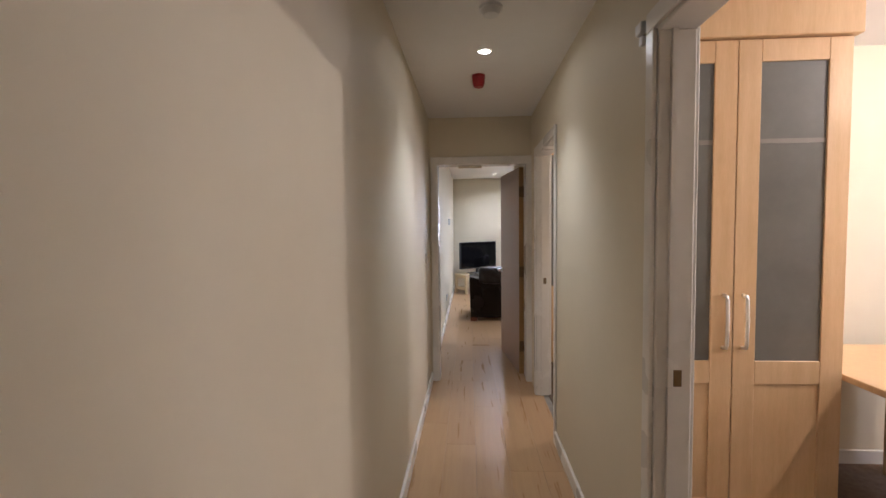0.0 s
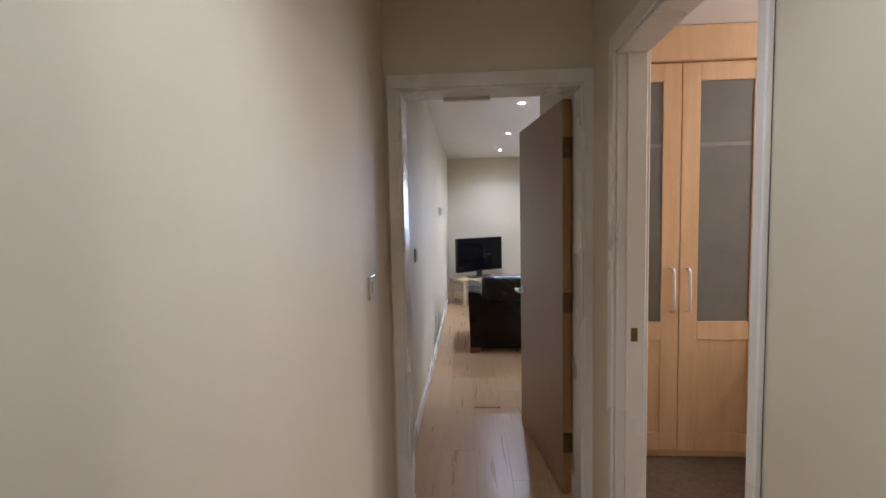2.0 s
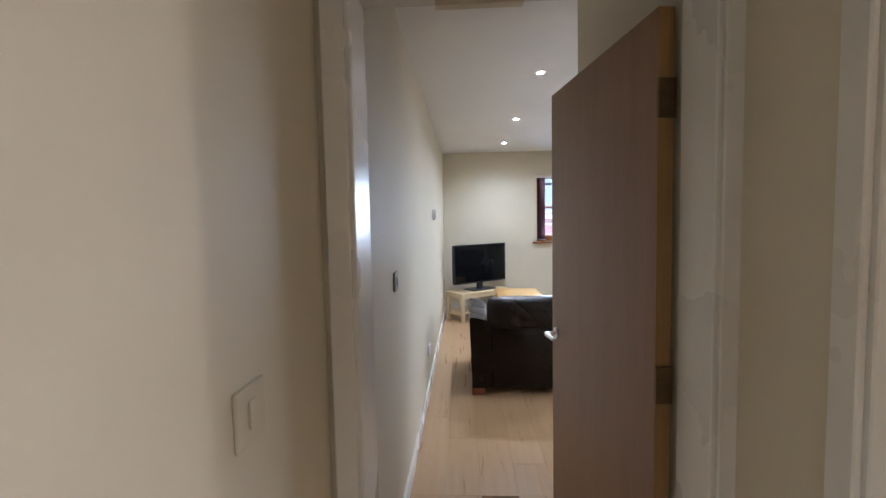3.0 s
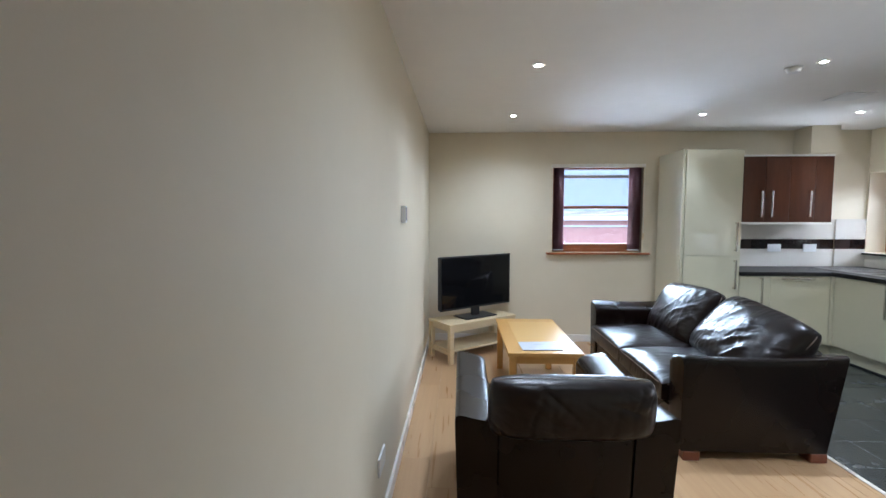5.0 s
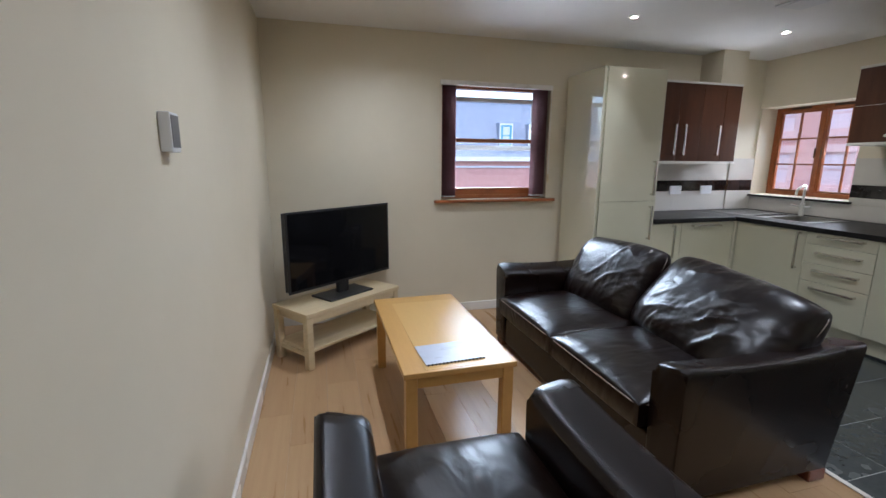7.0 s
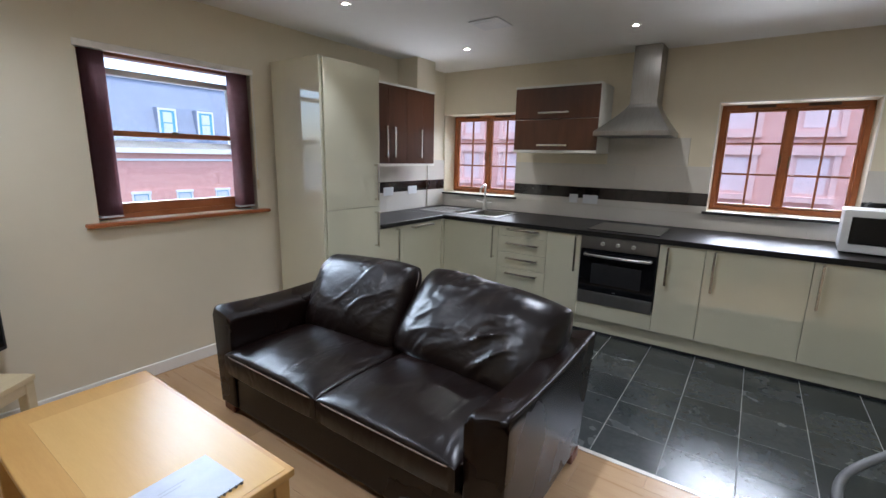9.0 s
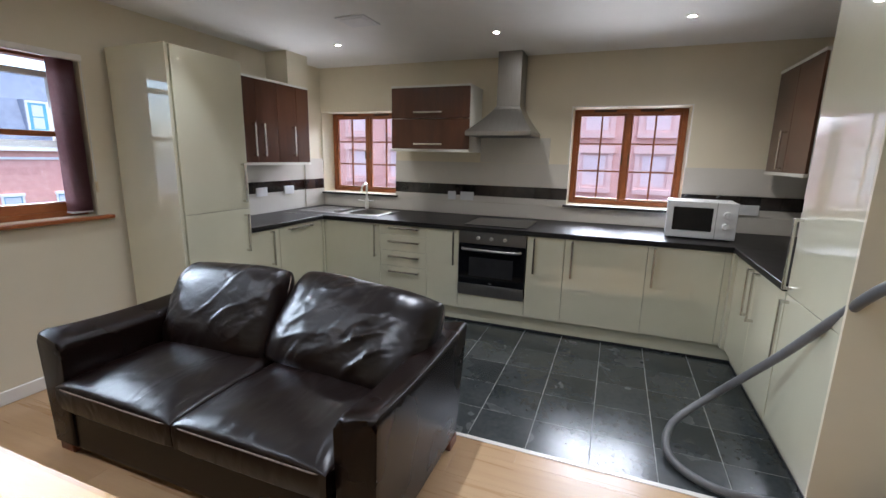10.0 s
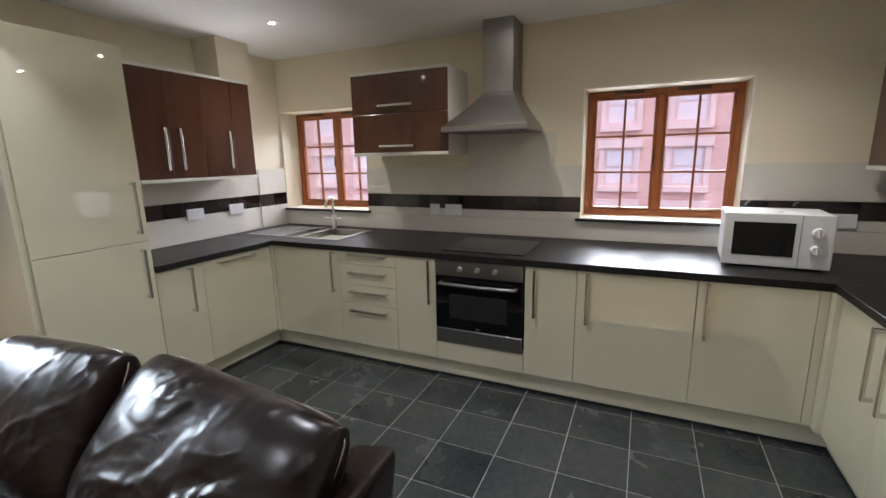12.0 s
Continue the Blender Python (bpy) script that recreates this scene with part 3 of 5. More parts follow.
# worktop, cut out for the sink bowls
wt = thing("worktop", "dark slate-effect laminate worktop on three sides", "worktop", o=(4.2, 7.2, 0.87))
for a in ((3.84, 4.02, YS, YN), (4.47, XK, YS, YN), (4.02, 4.47, YS, 8.53), (4.02, 4.47, 8.90, 8.94), (4.02, 4.47, 9.08, YN)):
    part("slab_section", B(*a, 0.870, 0.910), WORKTOP, wt)
part("side_length", B(2.915, 3.8395, 9.015, YN, 0.870, 0.910, bevel=0.003), WORKTOP, wt)
part("side_length", B(2.835, 3.8395, YS, 5.488, 0.870, 0.910, bevel=0.003), WORKTOP, wt)
part("joint_strip", B(3.836, 3.843, 9.02, YN, 0.9102, 0.9108), STEEL, wt)
solid("hob", B(3.93, 4.44, 6.995, 7.565, 0.9105, 0.917, bevel=0.002), BLACKG, "black glass ceramic hob set in the worktop", "hob")

# sink
sk = thing("sink", "stainless steel sink with drainer set in the worktop", "sink", o=(4.24, 9.0, 0.91))
bm = bmesh.new()
for a in ((3.995, 4.03, 8.49, 9.46), (4.46, 4.495, 8.49, 9.46), (4.03, 4.46, 8.49, 8.54), (4.03, 4.46, 8.89, 8.95), (4.03, 4.46, 9.07, 9.46)):
    box(bm, *a, 0.9105, 0.9155)
part("rim", bm, STEEL, sk)
for y0, y1, z in ((8.54, 8.89, 0.75), (8.95, 9.07, 0.82)):
    bm = B(4.03, 4.46, y0, y1, z, 0.912)
    bmesh.ops.delete(bm, geom=[f for f in bm.faces if f.normal.z > 0.9], context='FACES')
    part("bowl", bm, STEEL, sk)
for k in range(7):
    part("drainer_rib", B(4.06 + k * 0.055, 4.072 + k * 0.055, 9.11, 9.43, 0.9155, 0.919, bevel=0.002), STEEL, sk)
tp = thing("mixer_tap", "chrome swan-neck mixer tap behind the sink", "tap", o=(4.50, 8.92, 0.91))
part("base", tube(bmesh.new(), (4.515, 8.92, 0.9155), (4.515, 8.92, 1.03), 0.021, 20), CHROME, tp)
bm = bmesh.new()
bent(bm, [(4.515, 8.92, 1.02), (4.515, 8.92, 1.15)] + [(4.515 - 0.05 + 0.05 * math.cos(a), 8.92 - 0.02 * math.sin(a), 1.15 + 0.05 * math.sin(a)) for a in [math.pi * k / 8 for k in range(1, 9)]] + [(4.412, 8.92, 1.11)], 0.011, 12)
part("spout", bm, CHROME, tp, smooth=True)
part("lever", tube(bmesh.new(), (4.515, 8.94, 1.0), (4.50, 9.02, 1.01), 0.008, 12), CHROME, tp)
part("lever", tube(bmesh.new(), (4.515, 8.90, 1.0), (4.50, 8.83, 1.01), 0.008, 12), CHROME, tp)

# cooker hood
hd = thing("cooker_hood", "stainless steel chimney cooker hood above the hob", "cooker hood", o=(4.45, 7.28, 1.7))
bm = bmesh.new()
lo = [(4.178, 7.058), (4.178, 7.662), (XK, 7.662), (XK, 7.058)]
hi = [(4.40, 7.213), (4.40, 7.437), (XK, 7.437), (XK, 7.213)]
rings = [[bm.verts.new((*p, 1.742)) for p in lo]]
for k in range(1, 9):
    f = k / 8
    g = 1 - (1 - f) ** 1.25
    rings.append([bm.verts.new((a[0] + (b[0] - a[0]) * g, a[1] + (b[1] - a[1]) * g, 1.742 + 0.238 * f)) for a, b in zip(lo, hi)])
for q, r in zip(rings, rings[1:]):
    for k in range(4):
        bm.faces.new((q[k], q[(k + 1) % 4], r[(k + 1) % 4], r[k]))
bm.faces.new(rings[-1])
part("canopy", bm, STEEL, hd)
part("rim", B(4.175, XK, 7.055, 7.665, 1.702, 1.742, bevel=0.002), STEEL, hd)
part("chimney", B(4.402, XK, 7.215, 7.435, 1.98, HL - 0.001, bevel=0.001), STEEL, hd)
part("filter", B(4.22, 4.60, 7.09, 7.63, 1.698, 1.702), GREYP, hd)

# microwave, turned a little
mw = thing("microwave", "white microwave oven with dark window on the worktop", "microwave")
part("body", B(-0.235, 0.235, 0.0, 0.32, 0.015, 0.295, bevel=0.008, seg=2), WHITEP, mw)
part("face", B(-0.238, 0.238, -0.018, 0.0, 0.013, 0.297, bevel=0.006, seg=2), WHITEP, mw)
part("window", B(-0.195, 0.075, -0.0205, -0.018, 0.070, 0.250, bevel=0.002), BLACKG, mw, "dark glass microwave window")
part("door_gap", B(0.098, 0.101, -0.0188, -0.0178, 0.018, 0.292), GREYP, mw)
for z in (0.205, 0.115):
    k = part("knob", tube(bmesh.new(), (0.168, -0.018, z), (0.168, -0.042, z), 0.027, 24, 0.022), WHITEP, mw)
    part("pointer", B(0.164, 0.172, -0.047, -0.042, z - 0.022, z + 0.022, bevel=0.002), WHITEP, k)
for x in (-0.2, 0.2):
    for y in (0.03, 0.28):
        part("foot", tube(bmesh.new(), (x, y, 0.0), (x, y, 0.016), 0.012, 12), BLACKP, mw)
mw.matrix_basis = pose(4.085, 5.685, 0.910, 0, 0, -94)
for y in (5.752, 5.510):
    clip = bent(bmesh.new(), [(4.50, y + 0.014, 1.206), (4.50, y + 0.010, 1.218), (4.50, y - 0.008, 1.235), (4.50, y - 0.014, 1.233)], 0.006, 8)
    solid("clip", clip, GREYP, "small bent grey clip lying on the white microwave", "clip", group="clips on the microwave", smooth=True)


# splashback tiles
def tile_row(parent, face, wall, u0, u1, z0, z1, mat, w=0.198):
    n = max(1, round((u1 - u0) / w))
    s = (u1 - u0) / n
    key = ("wall_tile", face, round(s, 3), round(z1 - z0, 3), mat.name)
    if key not in PIECES:
        PIECES[key] = mesh_of(P(face, 0.0, -0.008, 0.0, -s / 2 + 0.0002, s / 2 - 0.0002, -(z1 - z0) / 2 + 0.0003, (z1 - z0) / 2 - 0.0003, bevel=0.0003), mat)
    for i in range(n):
        ob = new("tile", PIECES[key])
        ob.location = at_face(face, wall, 0, u0 + (i + 0.5) * s, (z0 + z1) / 2)
        ob.parent = parent


sp = thing("splashback", "ivory tile splashback with a black mosaic border", "splashback", kind="structure")
for face, wall, spans in (("x-", XK - 0.002, ((YS, 5.77), (6.76, 8.62))), ("y-", YN - 0.002, ((2.915, 4.30),)), ("y-", YN - 0.010, ((4.305, 4.64),)), ("y+", YS + 0.002, ((2.84, 4.64),))):
    for u0, u1 in spans:
        tile_row(sp, face, wall, u0, u1, 1.227, 1.455, TILEW, 0.60)
        tile_row(sp, face, wall, u0, u1, 1.113, 1.225, TILEB, 0.15)
    full = ((YS, 9.59),) if face == "x-" else spans
    for u0, u1 in full:
        tile_row(sp, face, wall, u0, u1, 0.912, 1.048 if face == "x-" else 1.111, TILEW, 0.60)
    if face == "x-":
        for u0, u1 in spans:
            tile_row(sp, face, wall, u0, u1, 1.050, 1.111, TILEW, 0.60)
tile_row(sp, "x-", XK - 0.002, 6.95, 7.645, 1.457, 1.70, TILEW, 0.60)
part("backing", P("x-", XK, -0.0015, 0, YS, 9.59, 0.912, 1.048), TILEW, sp)


def socket(face, wall, u, z, w, h=0.086, mat=None, name="socket", label="white plastic double power socket on the tiles", rockers=2):
    t = thing(name, label, "socket" if name == "socket" else "switch", o=at_face(face, wall, 0, u, z))
    part("plate", P(face, wall, -0.011, 0, u - w / 2, u + w / 2, z - h / 2, z + h / 2, bevel=0.003, seg=2), mat or WHITEP, t)
    for k in range(rockers):
        c = u + (k - (rockers - 1) / 2) * w * 0.35
        part("rocker", P(face, wall, -0.014, -0.011, c - 0.007, c + 0.007, z + 0.005, z + 0.028, bevel=0.001), mat or WHITEP, t)


socket("x-", XK - 0.010, 7.945, 1.105, 0.086, rockers=1)
socket("x-", XK - 0.010, 7.775, 1.105, 0.147)
socket("x-", XK - 0.010, 5.25, 1.11, 0.147)
socket("y-", YN - 0.010, 3.634, 1.125, 0.147)
socket("y-", YN - 0.010, 4.03, 1.125, 0.147)

# ---- windows ----
def casement(name, y0, y1, z0, z1, label):
    """A two-light timber casement with six panes in each light, set in the east wall."""
    t = thing(name, label, "window", kind="structure", o=(XK + 0.24, (y0 + y1) / 2, z0))
    x0, x1 = XK + 0.215, XK + 0.275
    f = 0.040
    part("frame_stile", B(x0, x1, y0, y0 + f, z0, z1, bevel=0.003), TIMBER, t)
    part("frame_stile", B(x0, x1, y1 - f, y1, z0, z1, bevel=0.003), TIMBER, t)
    part("frame_rail", B(x0, x1, y0 + f, y1 - f, z0, z0 + f, bevel=0.003), TIMBER, t)
    part("frame_rail", B(x0, x1, y0 + f, y1 - f, z1 - f, z1, bevel=0.003), TIMBER, t)
    ym = (y0 + y1) / 2
    part("mullion", B(x0, x1, ym - 0.020, ym + 0.020, z0 + f, z1 - f, bevel=0.003), TIMBER, t)
    for a, b, out in ((y0 + f, ym - 0.020, 1), (ym + 0.020, y1 - f, -1)):
        s = 0.021
        zz0, zz1 = z0 + f, z1 - f
        sash = part("sash", B(x0 + 0.012, x1 - 0.012, a, a + s, zz0, zz1, bevel=0.003), TIMBER, t)
        part("sash_stile", B(x0 + 0.012, x1 - 0.012, b - s, b, zz0, zz1, bevel=0.003), TIMBER, sash)
        part("sash_rail", B(x0 + 0.012, x1 - 0.012, a + s, b - s, zz0, zz0 + s, bevel=0.003), TIMBER, sash)
        part("sash_rail", B(x0 + 0.012, x1 - 0.012, a + s, b - s, zz1 - s, zz1, bevel=0.003), TIMBER, sash)
        ga, gb, gz0, gz1 = a + s, b - s, zz0 + s, zz1 - s
        for j in range(2):
            for i in range(3):
                g = part("pane", B(x0 + 0.030, x0 + 0.034, ga + (gb - ga) * j / 2, ga + (gb - ga) * (j + 1) / 2, gz0 + (gz1 - gz0) * i / 3, gz0 + (gz1 - gz0) * (i + 1) / 3), GLASS, sash)
                g.visible_shadow = False
        m = (ga + gb) / 2
        part("glazing_bar", B(x0 + 0.020, x0 + 0.042, m - 0.008, m + 0.008, gz0, gz1, bevel=0.002), TIMBER, sash)
        for i in (1, 2):
            z = gz0 + (gz1 - gz0) * i / 3
            part("glazing_bar", B(x0 + 0.021, x0 + 0.041, ga, gb, z - 0.008, z + 0.008, bevel=0.002), TIMBER, sash)
        part("catch", B(x0 - 0.012, x0, (b - 0.016) if out > 0 else a + 0.006, (b - 0.006) if out > 0 else a + 0.016, 1.46, 1.56, bevel=0.002), BRASS, sash)
        part("stay", tube(bmesh.new(), (x0 - 0.008, ga, zz0 + 0.014), (x0 - 0.008, gb - 0.05, zz0 + 0.012), 0.004, 8), BRASS, sash)
    for v in (0.20, 0.61):
        part("trickle_vent", B(x0 - 0.007, x0, y0 + v, y0 + v + 0.20, z1 - 0.026, z1 - 0.004, bevel=0.002), VENTBROWN, t, "dark brown trickle vent")
    part("inner_sill", B(XK - 0.03, x0, y0 + 0.001, y1 - 0.001, z0 - 0.02, z0 - 0.0005, bevel=0.002), GLOSSW, t)
    part("dark_sill", B(XK - 0.045, XK + 0.003, y0 - 0.03, min(y1 + 0.03, 9.585), z0 - 0.024, z0 - 0.003, bevel=0.003), SLATESILL, t, "dark tile sill edge")


casement("window_2", 8.62, 9.585, 1.075, 1.98, "orange-stained timber casement window by the sink")
casement("window_3", 5.77, 6.76, 1.075, 1.98, "orange-stained timber casement window by the microwave")
# white painted edge round the reveals
for y0, y1 in ((5.77, 6.76),):
    tr = thing("window_trim", "white painted edge of the window reveal", "trim", kind="structure")
    for a in ((y0 - 0.010, y0, 1.05, 1.99), (y1, y1 + 0.010, 1.05, 1.99), (y0, y1, 1.98, 1.99)):
        part("edge", B(XK - 0.004, XK + 0.004, *a), GLOSSW, tr)

w1 = thing("window_1", "timber sliding sash window with stained bottom rail", "window", kind="structure", o=(1.62, YN + 0.15, 1.07))
wy0, wy1 = YN + 0.10, YN + 0.19
x0, x1, z0, z1 = 1.10, 2.14, 1.065, 2.07
part("frame_stile", B(x0, x0 + 0.06, wy0, wy1, z0, z1, bevel=0.003), TIMBER, w1)
part("frame_stile", B(x1 - 0.06, x1, wy0, wy1, z0, z1, bevel=0.003), TIMBER, w1)
part("frame_rail", B(x0 + 0.06, x1 - 0.06, wy0, wy1, z1 - 0.025, z1, bevel=0.003), TIMBER, w1)
part("frame_rail", B(x0 + 0.06, x1 - 0.06, wy0, wy1, z0, z0 + 0.035, bevel=0.003), TIMBER, w1)


def sash_window(ya, yb, za, zb, low, top, mat):
    a, b = x0 + 0.06, x1 - 0.06
    s = part("sash", B(a, a + 0.045, ya, yb, za, zb, bevel=0.003), mat, w1)
    part("sash_stile", B(b - 0.045, b, ya, yb, za, zb, bevel=0.003), mat, s)
    part("sash_rail", B(a + 0.045, b - 0.045, ya, yb, za, za + low, bevel=0.003), mat, s)
    part("sash_rail", B(a + 0.045, b - 0.045, ya, yb, zb - top, zb, bevel=0.003), mat, s)
    g = part("pane", B(a + 0.045, b - 0.045, (ya + yb) / 2 - 0.002, (ya + yb) / 2 + 0.002, za + low, zb - top), GLASS, s)
    g.visible_shadow = False


sash_window(wy0 + 0.005, wy0 + 0.043, z0 + 0.035, 1.612, 0.062, 0.034, TIMBER)
sash_window(wy0 + 0.047, wy0 + 0.085, 1.510, 1.980, 0.044, 0.036, PALESASH)
part("sash_horn", B(1.60, 1.64, wy0 - 0.012, wy0 + 0.005, 1.60, 1.618, bevel=0.002), BRASS, w1)
solid("window_board", B(1.03, 2.215, YN - 0.05, wy0, 1.04, 1.0645, bevel=0.005, seg=2), TIMBER, "stained timber window board below the sash", "window sill", "structure")

bl = thing("vertical_blind", "aubergine vertical blind drawn open to both sides", "blind", o=(1.62, YN, 2.05))
part("headrail", B(1.085, 2.155, YN - 0.015, YN + 0.032, 2.052, 2.092, bevel=0.003), GLOSSW, bl)
rng = random.Random(2)
for xa, xb, n in ((1.118, 1.235, 8), (1.995, 2.118, 8)):
    for k in range(n):
        x = xa + (xb - xa) * (k + 0.5) / n
        tilt = rng.uniform(-0.5, 0.5)
        bm = bmesh.new()
        cols = []
        for j in range(7):
            s = (j - 3) / 3 * 0.042
            bow = 0.006 * math.cos(j / 6 * math.pi)
            cols.append((x + 0.007 * tilt * j / 3 + bow * 0.4, YN + 0.046 + s * 0.98))
        lows = [bm.verts.new((cx, cy, 1.095)) for cx, cy in cols]
        ups = [bm.verts.new((cx, cy, 2.052)) for cx, cy in cols]
        for j in range(6):
            bm.faces.new((lows[j], lows[j + 1], ups[j + 1], ups[j]))
        bmesh.ops.solidify(bm, geom=bm.faces[:], thickness=0.0012)
        part("slat", bm, BLIND, bl)
    part("bottom_weight", B(xa, xb, YN + 0.01, YN + 0.08, 1.088, 1.10, bevel=0.002), WHITEP, bl)
part("pull_cord", tube(bmesh.new(), (2.148, YN - 0.006, 2.05), (2.148, YN - 0.006, 1.27), 0.0025, 6), WHITEP, bl)
part("cord_weight", B(2.14, 2.156, YN - 0.012, YN - 0.002, 1.22, 1.29, bevel=0.003), PINE, bl)


# ---- lounge furniture ----
def pillow(w, d, h, n=26, crown=0.35, wrinkle=0.0, seed=0.0, p=3.2, flat=0.0, soft=0.0):
    """A stuffed cushion: w along x, d along y, h thick in z, with creases."""
    bm = bmesh.new()
    def height(u, v):
        e = (max(0.0, 1 - abs(u) ** p) * max(0.0, 1 - abs(v) ** p)) ** 0.5
        return e ** 0.75
    sheets = []
    for s in (1, -1):
        rows = []
        for j in range(n + 1):
            row = []
            for i in range(n + 1):
                u, v = 2 * i / n - 1, 2 * j / n - 1
                u, v = math.sin(u * math.pi / 2), math.sin(v * math.pi / 2)
                t = height(u, v)
                x = u * w / 2 * (1 - soft * abs(v) ** 4)
                y = v * d / 2 * (1 - soft * abs(u) ** 4)
                z = s * h / 2 * (flat + (1 - flat) * t) if 0 < i < n and 0 < j < n else 0.0
                if s > 0 and 0 < i < n and 0 < j < n:
                    z += crown * 0.10 * h * math.cos(u * 1.5) * math.cos(v * 1.5)
                if wrinkle and 0 < i < n and 0 < j < n:
                    a, b = x * 0.72 + y * 0.69, y * 0.72 - x * 0.69
                    warp = noise.noise(Vector((x * 5, y * 5, seed))) * 0.05
                    r1 = 1 - abs(noise.noise(Vector((a * 2.6 + seed, (b + warp) * 8, s * 3.0))) * 2)
                    r2 = 1 - abs(noise.noise(Vector(((x + warp) * 13 + seed, y * 3.5, s * 5.0 + 9))) * 2)
                    r3 = 1 - abs(noise.noise(Vector((a * 7 + seed, (b + warp) * 24, s * 7.0 + 4))) * 2)
                    amp = noise.noise(Vector((x * 4 + seed, y * 4, 7.0))) * 1.7 + 0.45
                    z += wrinkle * max(0.0, amp) * (max(0.0, r1) ** 3 + 0.45 * max(0.0, r2) ** 4 + 0.30 * max(0.0, r3) ** 3 - 0.45) * min(1, t * 2.2)
                row.append(bm.verts.new((x, y, z)))
            rows.append(row)
        for j in range(n):
            for i in range(n):
                q = (rows[j][i], rows[j][i + 1], rows[j + 1][i + 1], rows[j + 1][i])
                bm.faces.new(q if s > 0 else q[::-1])
        sheets.append(rows)
    bmesh.ops.remove_doubles(bm, verts=bm.verts, dist=0.0003)
    return bm


def moved(bm, m):
    bmesh.ops.transform(bm, matrix=m, verts=bm.verts)
    return bm


def seam(w, d, m, z=0.0, r=0.004, n=14, power=8):
    """A rounded rectangle of piping."""
    bm = bmesh.new()
    pts = []
    for k in range(n * 4 + 1):
        a = 2 * math.pi * k / (n * 4)
        c, s = math.cos(a), math.sin(a)
        q = (abs(c) ** power + abs(s) ** power) ** (-1 / power)
        pts.append((w / 2 * c * q, d / 2 * s * q, z))
    bent(bm, pts, r, 6)
    return moved(bm, m)


def arm_profile(bm, x0, x1, depth, sign, rake):
    """A sofa arm: flat front, top that dips and then rises towards a raked back."""
    n = 22
    prof = []
    for k in range(n + 1):
        y = depth * k / n
        f = k / n
        z = 0.588 + 0.006 * f - 0.022 * math.sin(math.pi * f)
        if k == 0:
            z -= 0.012
        prof.append((y, z))
    rings = []
    half = (x1 - x0) / 2
    cx = (x0 + x1) / 2
    for y, z in prof:
        ring = []
        m = 16
        for j in range(m + 1):
            a = math.pi * j / m
            ca, sa = math.cos(a), math.sin(a)
            px = half * math.copysign(abs(ca) ** 0.45, ca)
            pz = 0.055 * abs(sa) ** 0.55
            flare = 0.016 * (z + pz - 0.1) * sign * (1 if px * sign > 0 else 0) * 2
            ring.append(bm.verts.new((cx + px + flare, y + rake * max(0, y / depth - 0.5) / 0.5 * (pz + z) / 0.65, z + pz + 0.022 * px * sign / half - 0.008)))
        lowy = y + 0.0
        ring = [bm.verts.new((x1, lowy, 0.057))] + ring + [bm.verts.new((x0, lowy, 0.057))]
        rings.append(ring)
    for q, r in zip(rings, rings[1:]):
        for k in range(len(q) - 1):
            bm.faces.new((q[k], q[k + 1], r[k + 1], r[k]))
        bm.faces.new((q[-1], q[0], r[0], r[-1]))
    bm.faces.new(rings[0])
    bm.faces.new(rings[-1][::-1])
    es = [e for e in bm.edges if all(v in rings[0] for v in e.verts)]
    bmesh.ops.bevel(bm, geom=es, offset=0.022, segments=3, affect='EDGES', profile=0.6)
    return bm


def seating(name, label, category, width, n, depth, seeds, rake, back_z=0.63):
    """Leather sofa or armchair; front at y = 0 facing -y, back at y = depth, centred on x."""
    t = thing(name, label, category)
    aw = 0.160
    hw = width / 2
    for s in (-1, 1):
        a, b = (-hw, -hw + aw) if s < 0 else (hw - aw, hw)
        arm = part("arm", arm_profile(bmesh.new(), a, b, depth - 0.02, s, rake), LEATHER, t, smooth=True)
        # stitched seam along the outer top edge
        xo = (hw + 0.008) * s
        pts = []
        for k in range(16):
            f = k / 15
            z = 0.632 + 0.006 * f - 0.022 * math.sin(math.pi * f)
            pts.append((xo + 0.004 * s, 0.02 + (depth - 0.05) * f + rake * max(0, f - 0.5) / 0.5, z))
        sm = bmesh.new()
        bent(sm, pts, 0.0028, 6)
        part("seam", sm, LEATHER, arm)
        for y in (0.02, depth - 0.115):
            part("foot", B(*((b - 0.10, b + 0.004) if s > 0 else (a - 0.004, a + 0.10)), y, y + 0.10, 0.0, 0.058, bevel=0.005), FOOTWOOD, t, "red-stained wooden foot")
    inner = hw - aw
    part("base", B(-inner - 0.02, inner + 0.02, 0.014, depth - 0.10, 0.045, 0.275, bevel=0.015, seg=3), LEATHER, t)
    bm = B(-inner - 0.01, inner + 0.01, depth - 0.20, depth - 0.02, 0.046, back_z, bevel=0.03, seg=4)
    for v in bm.verts:
        v.co.y += rake * max(0.0, (v.co.z - 0.1) / 0.55)
    part("back_frame", bm, LEATHER, t, smooth=True)
    cw = inner * 2 / n
    for k in range(n):
        cx = -inner + cw * (k + 0.5)
        sd = min(0.80, depth - 0.11)
        m = Matrix.Translation((cx, sd / 2 - 0.045, 0.360))
        sc = part("seat_cushion", moved(pillow(cw - 0.006, sd, 0.20, 44, 0.55, 0.004, seeds[k] + 3, p=3.2, flat=0.47), m), SEATED, t, smooth=True)
        part("piping", seam(cw - 0.004, sd + 0.003, m, 0.047, 0.0035, 20, 24), PIPING, sc, "worn pale edge piping")
    return t, inner, cw


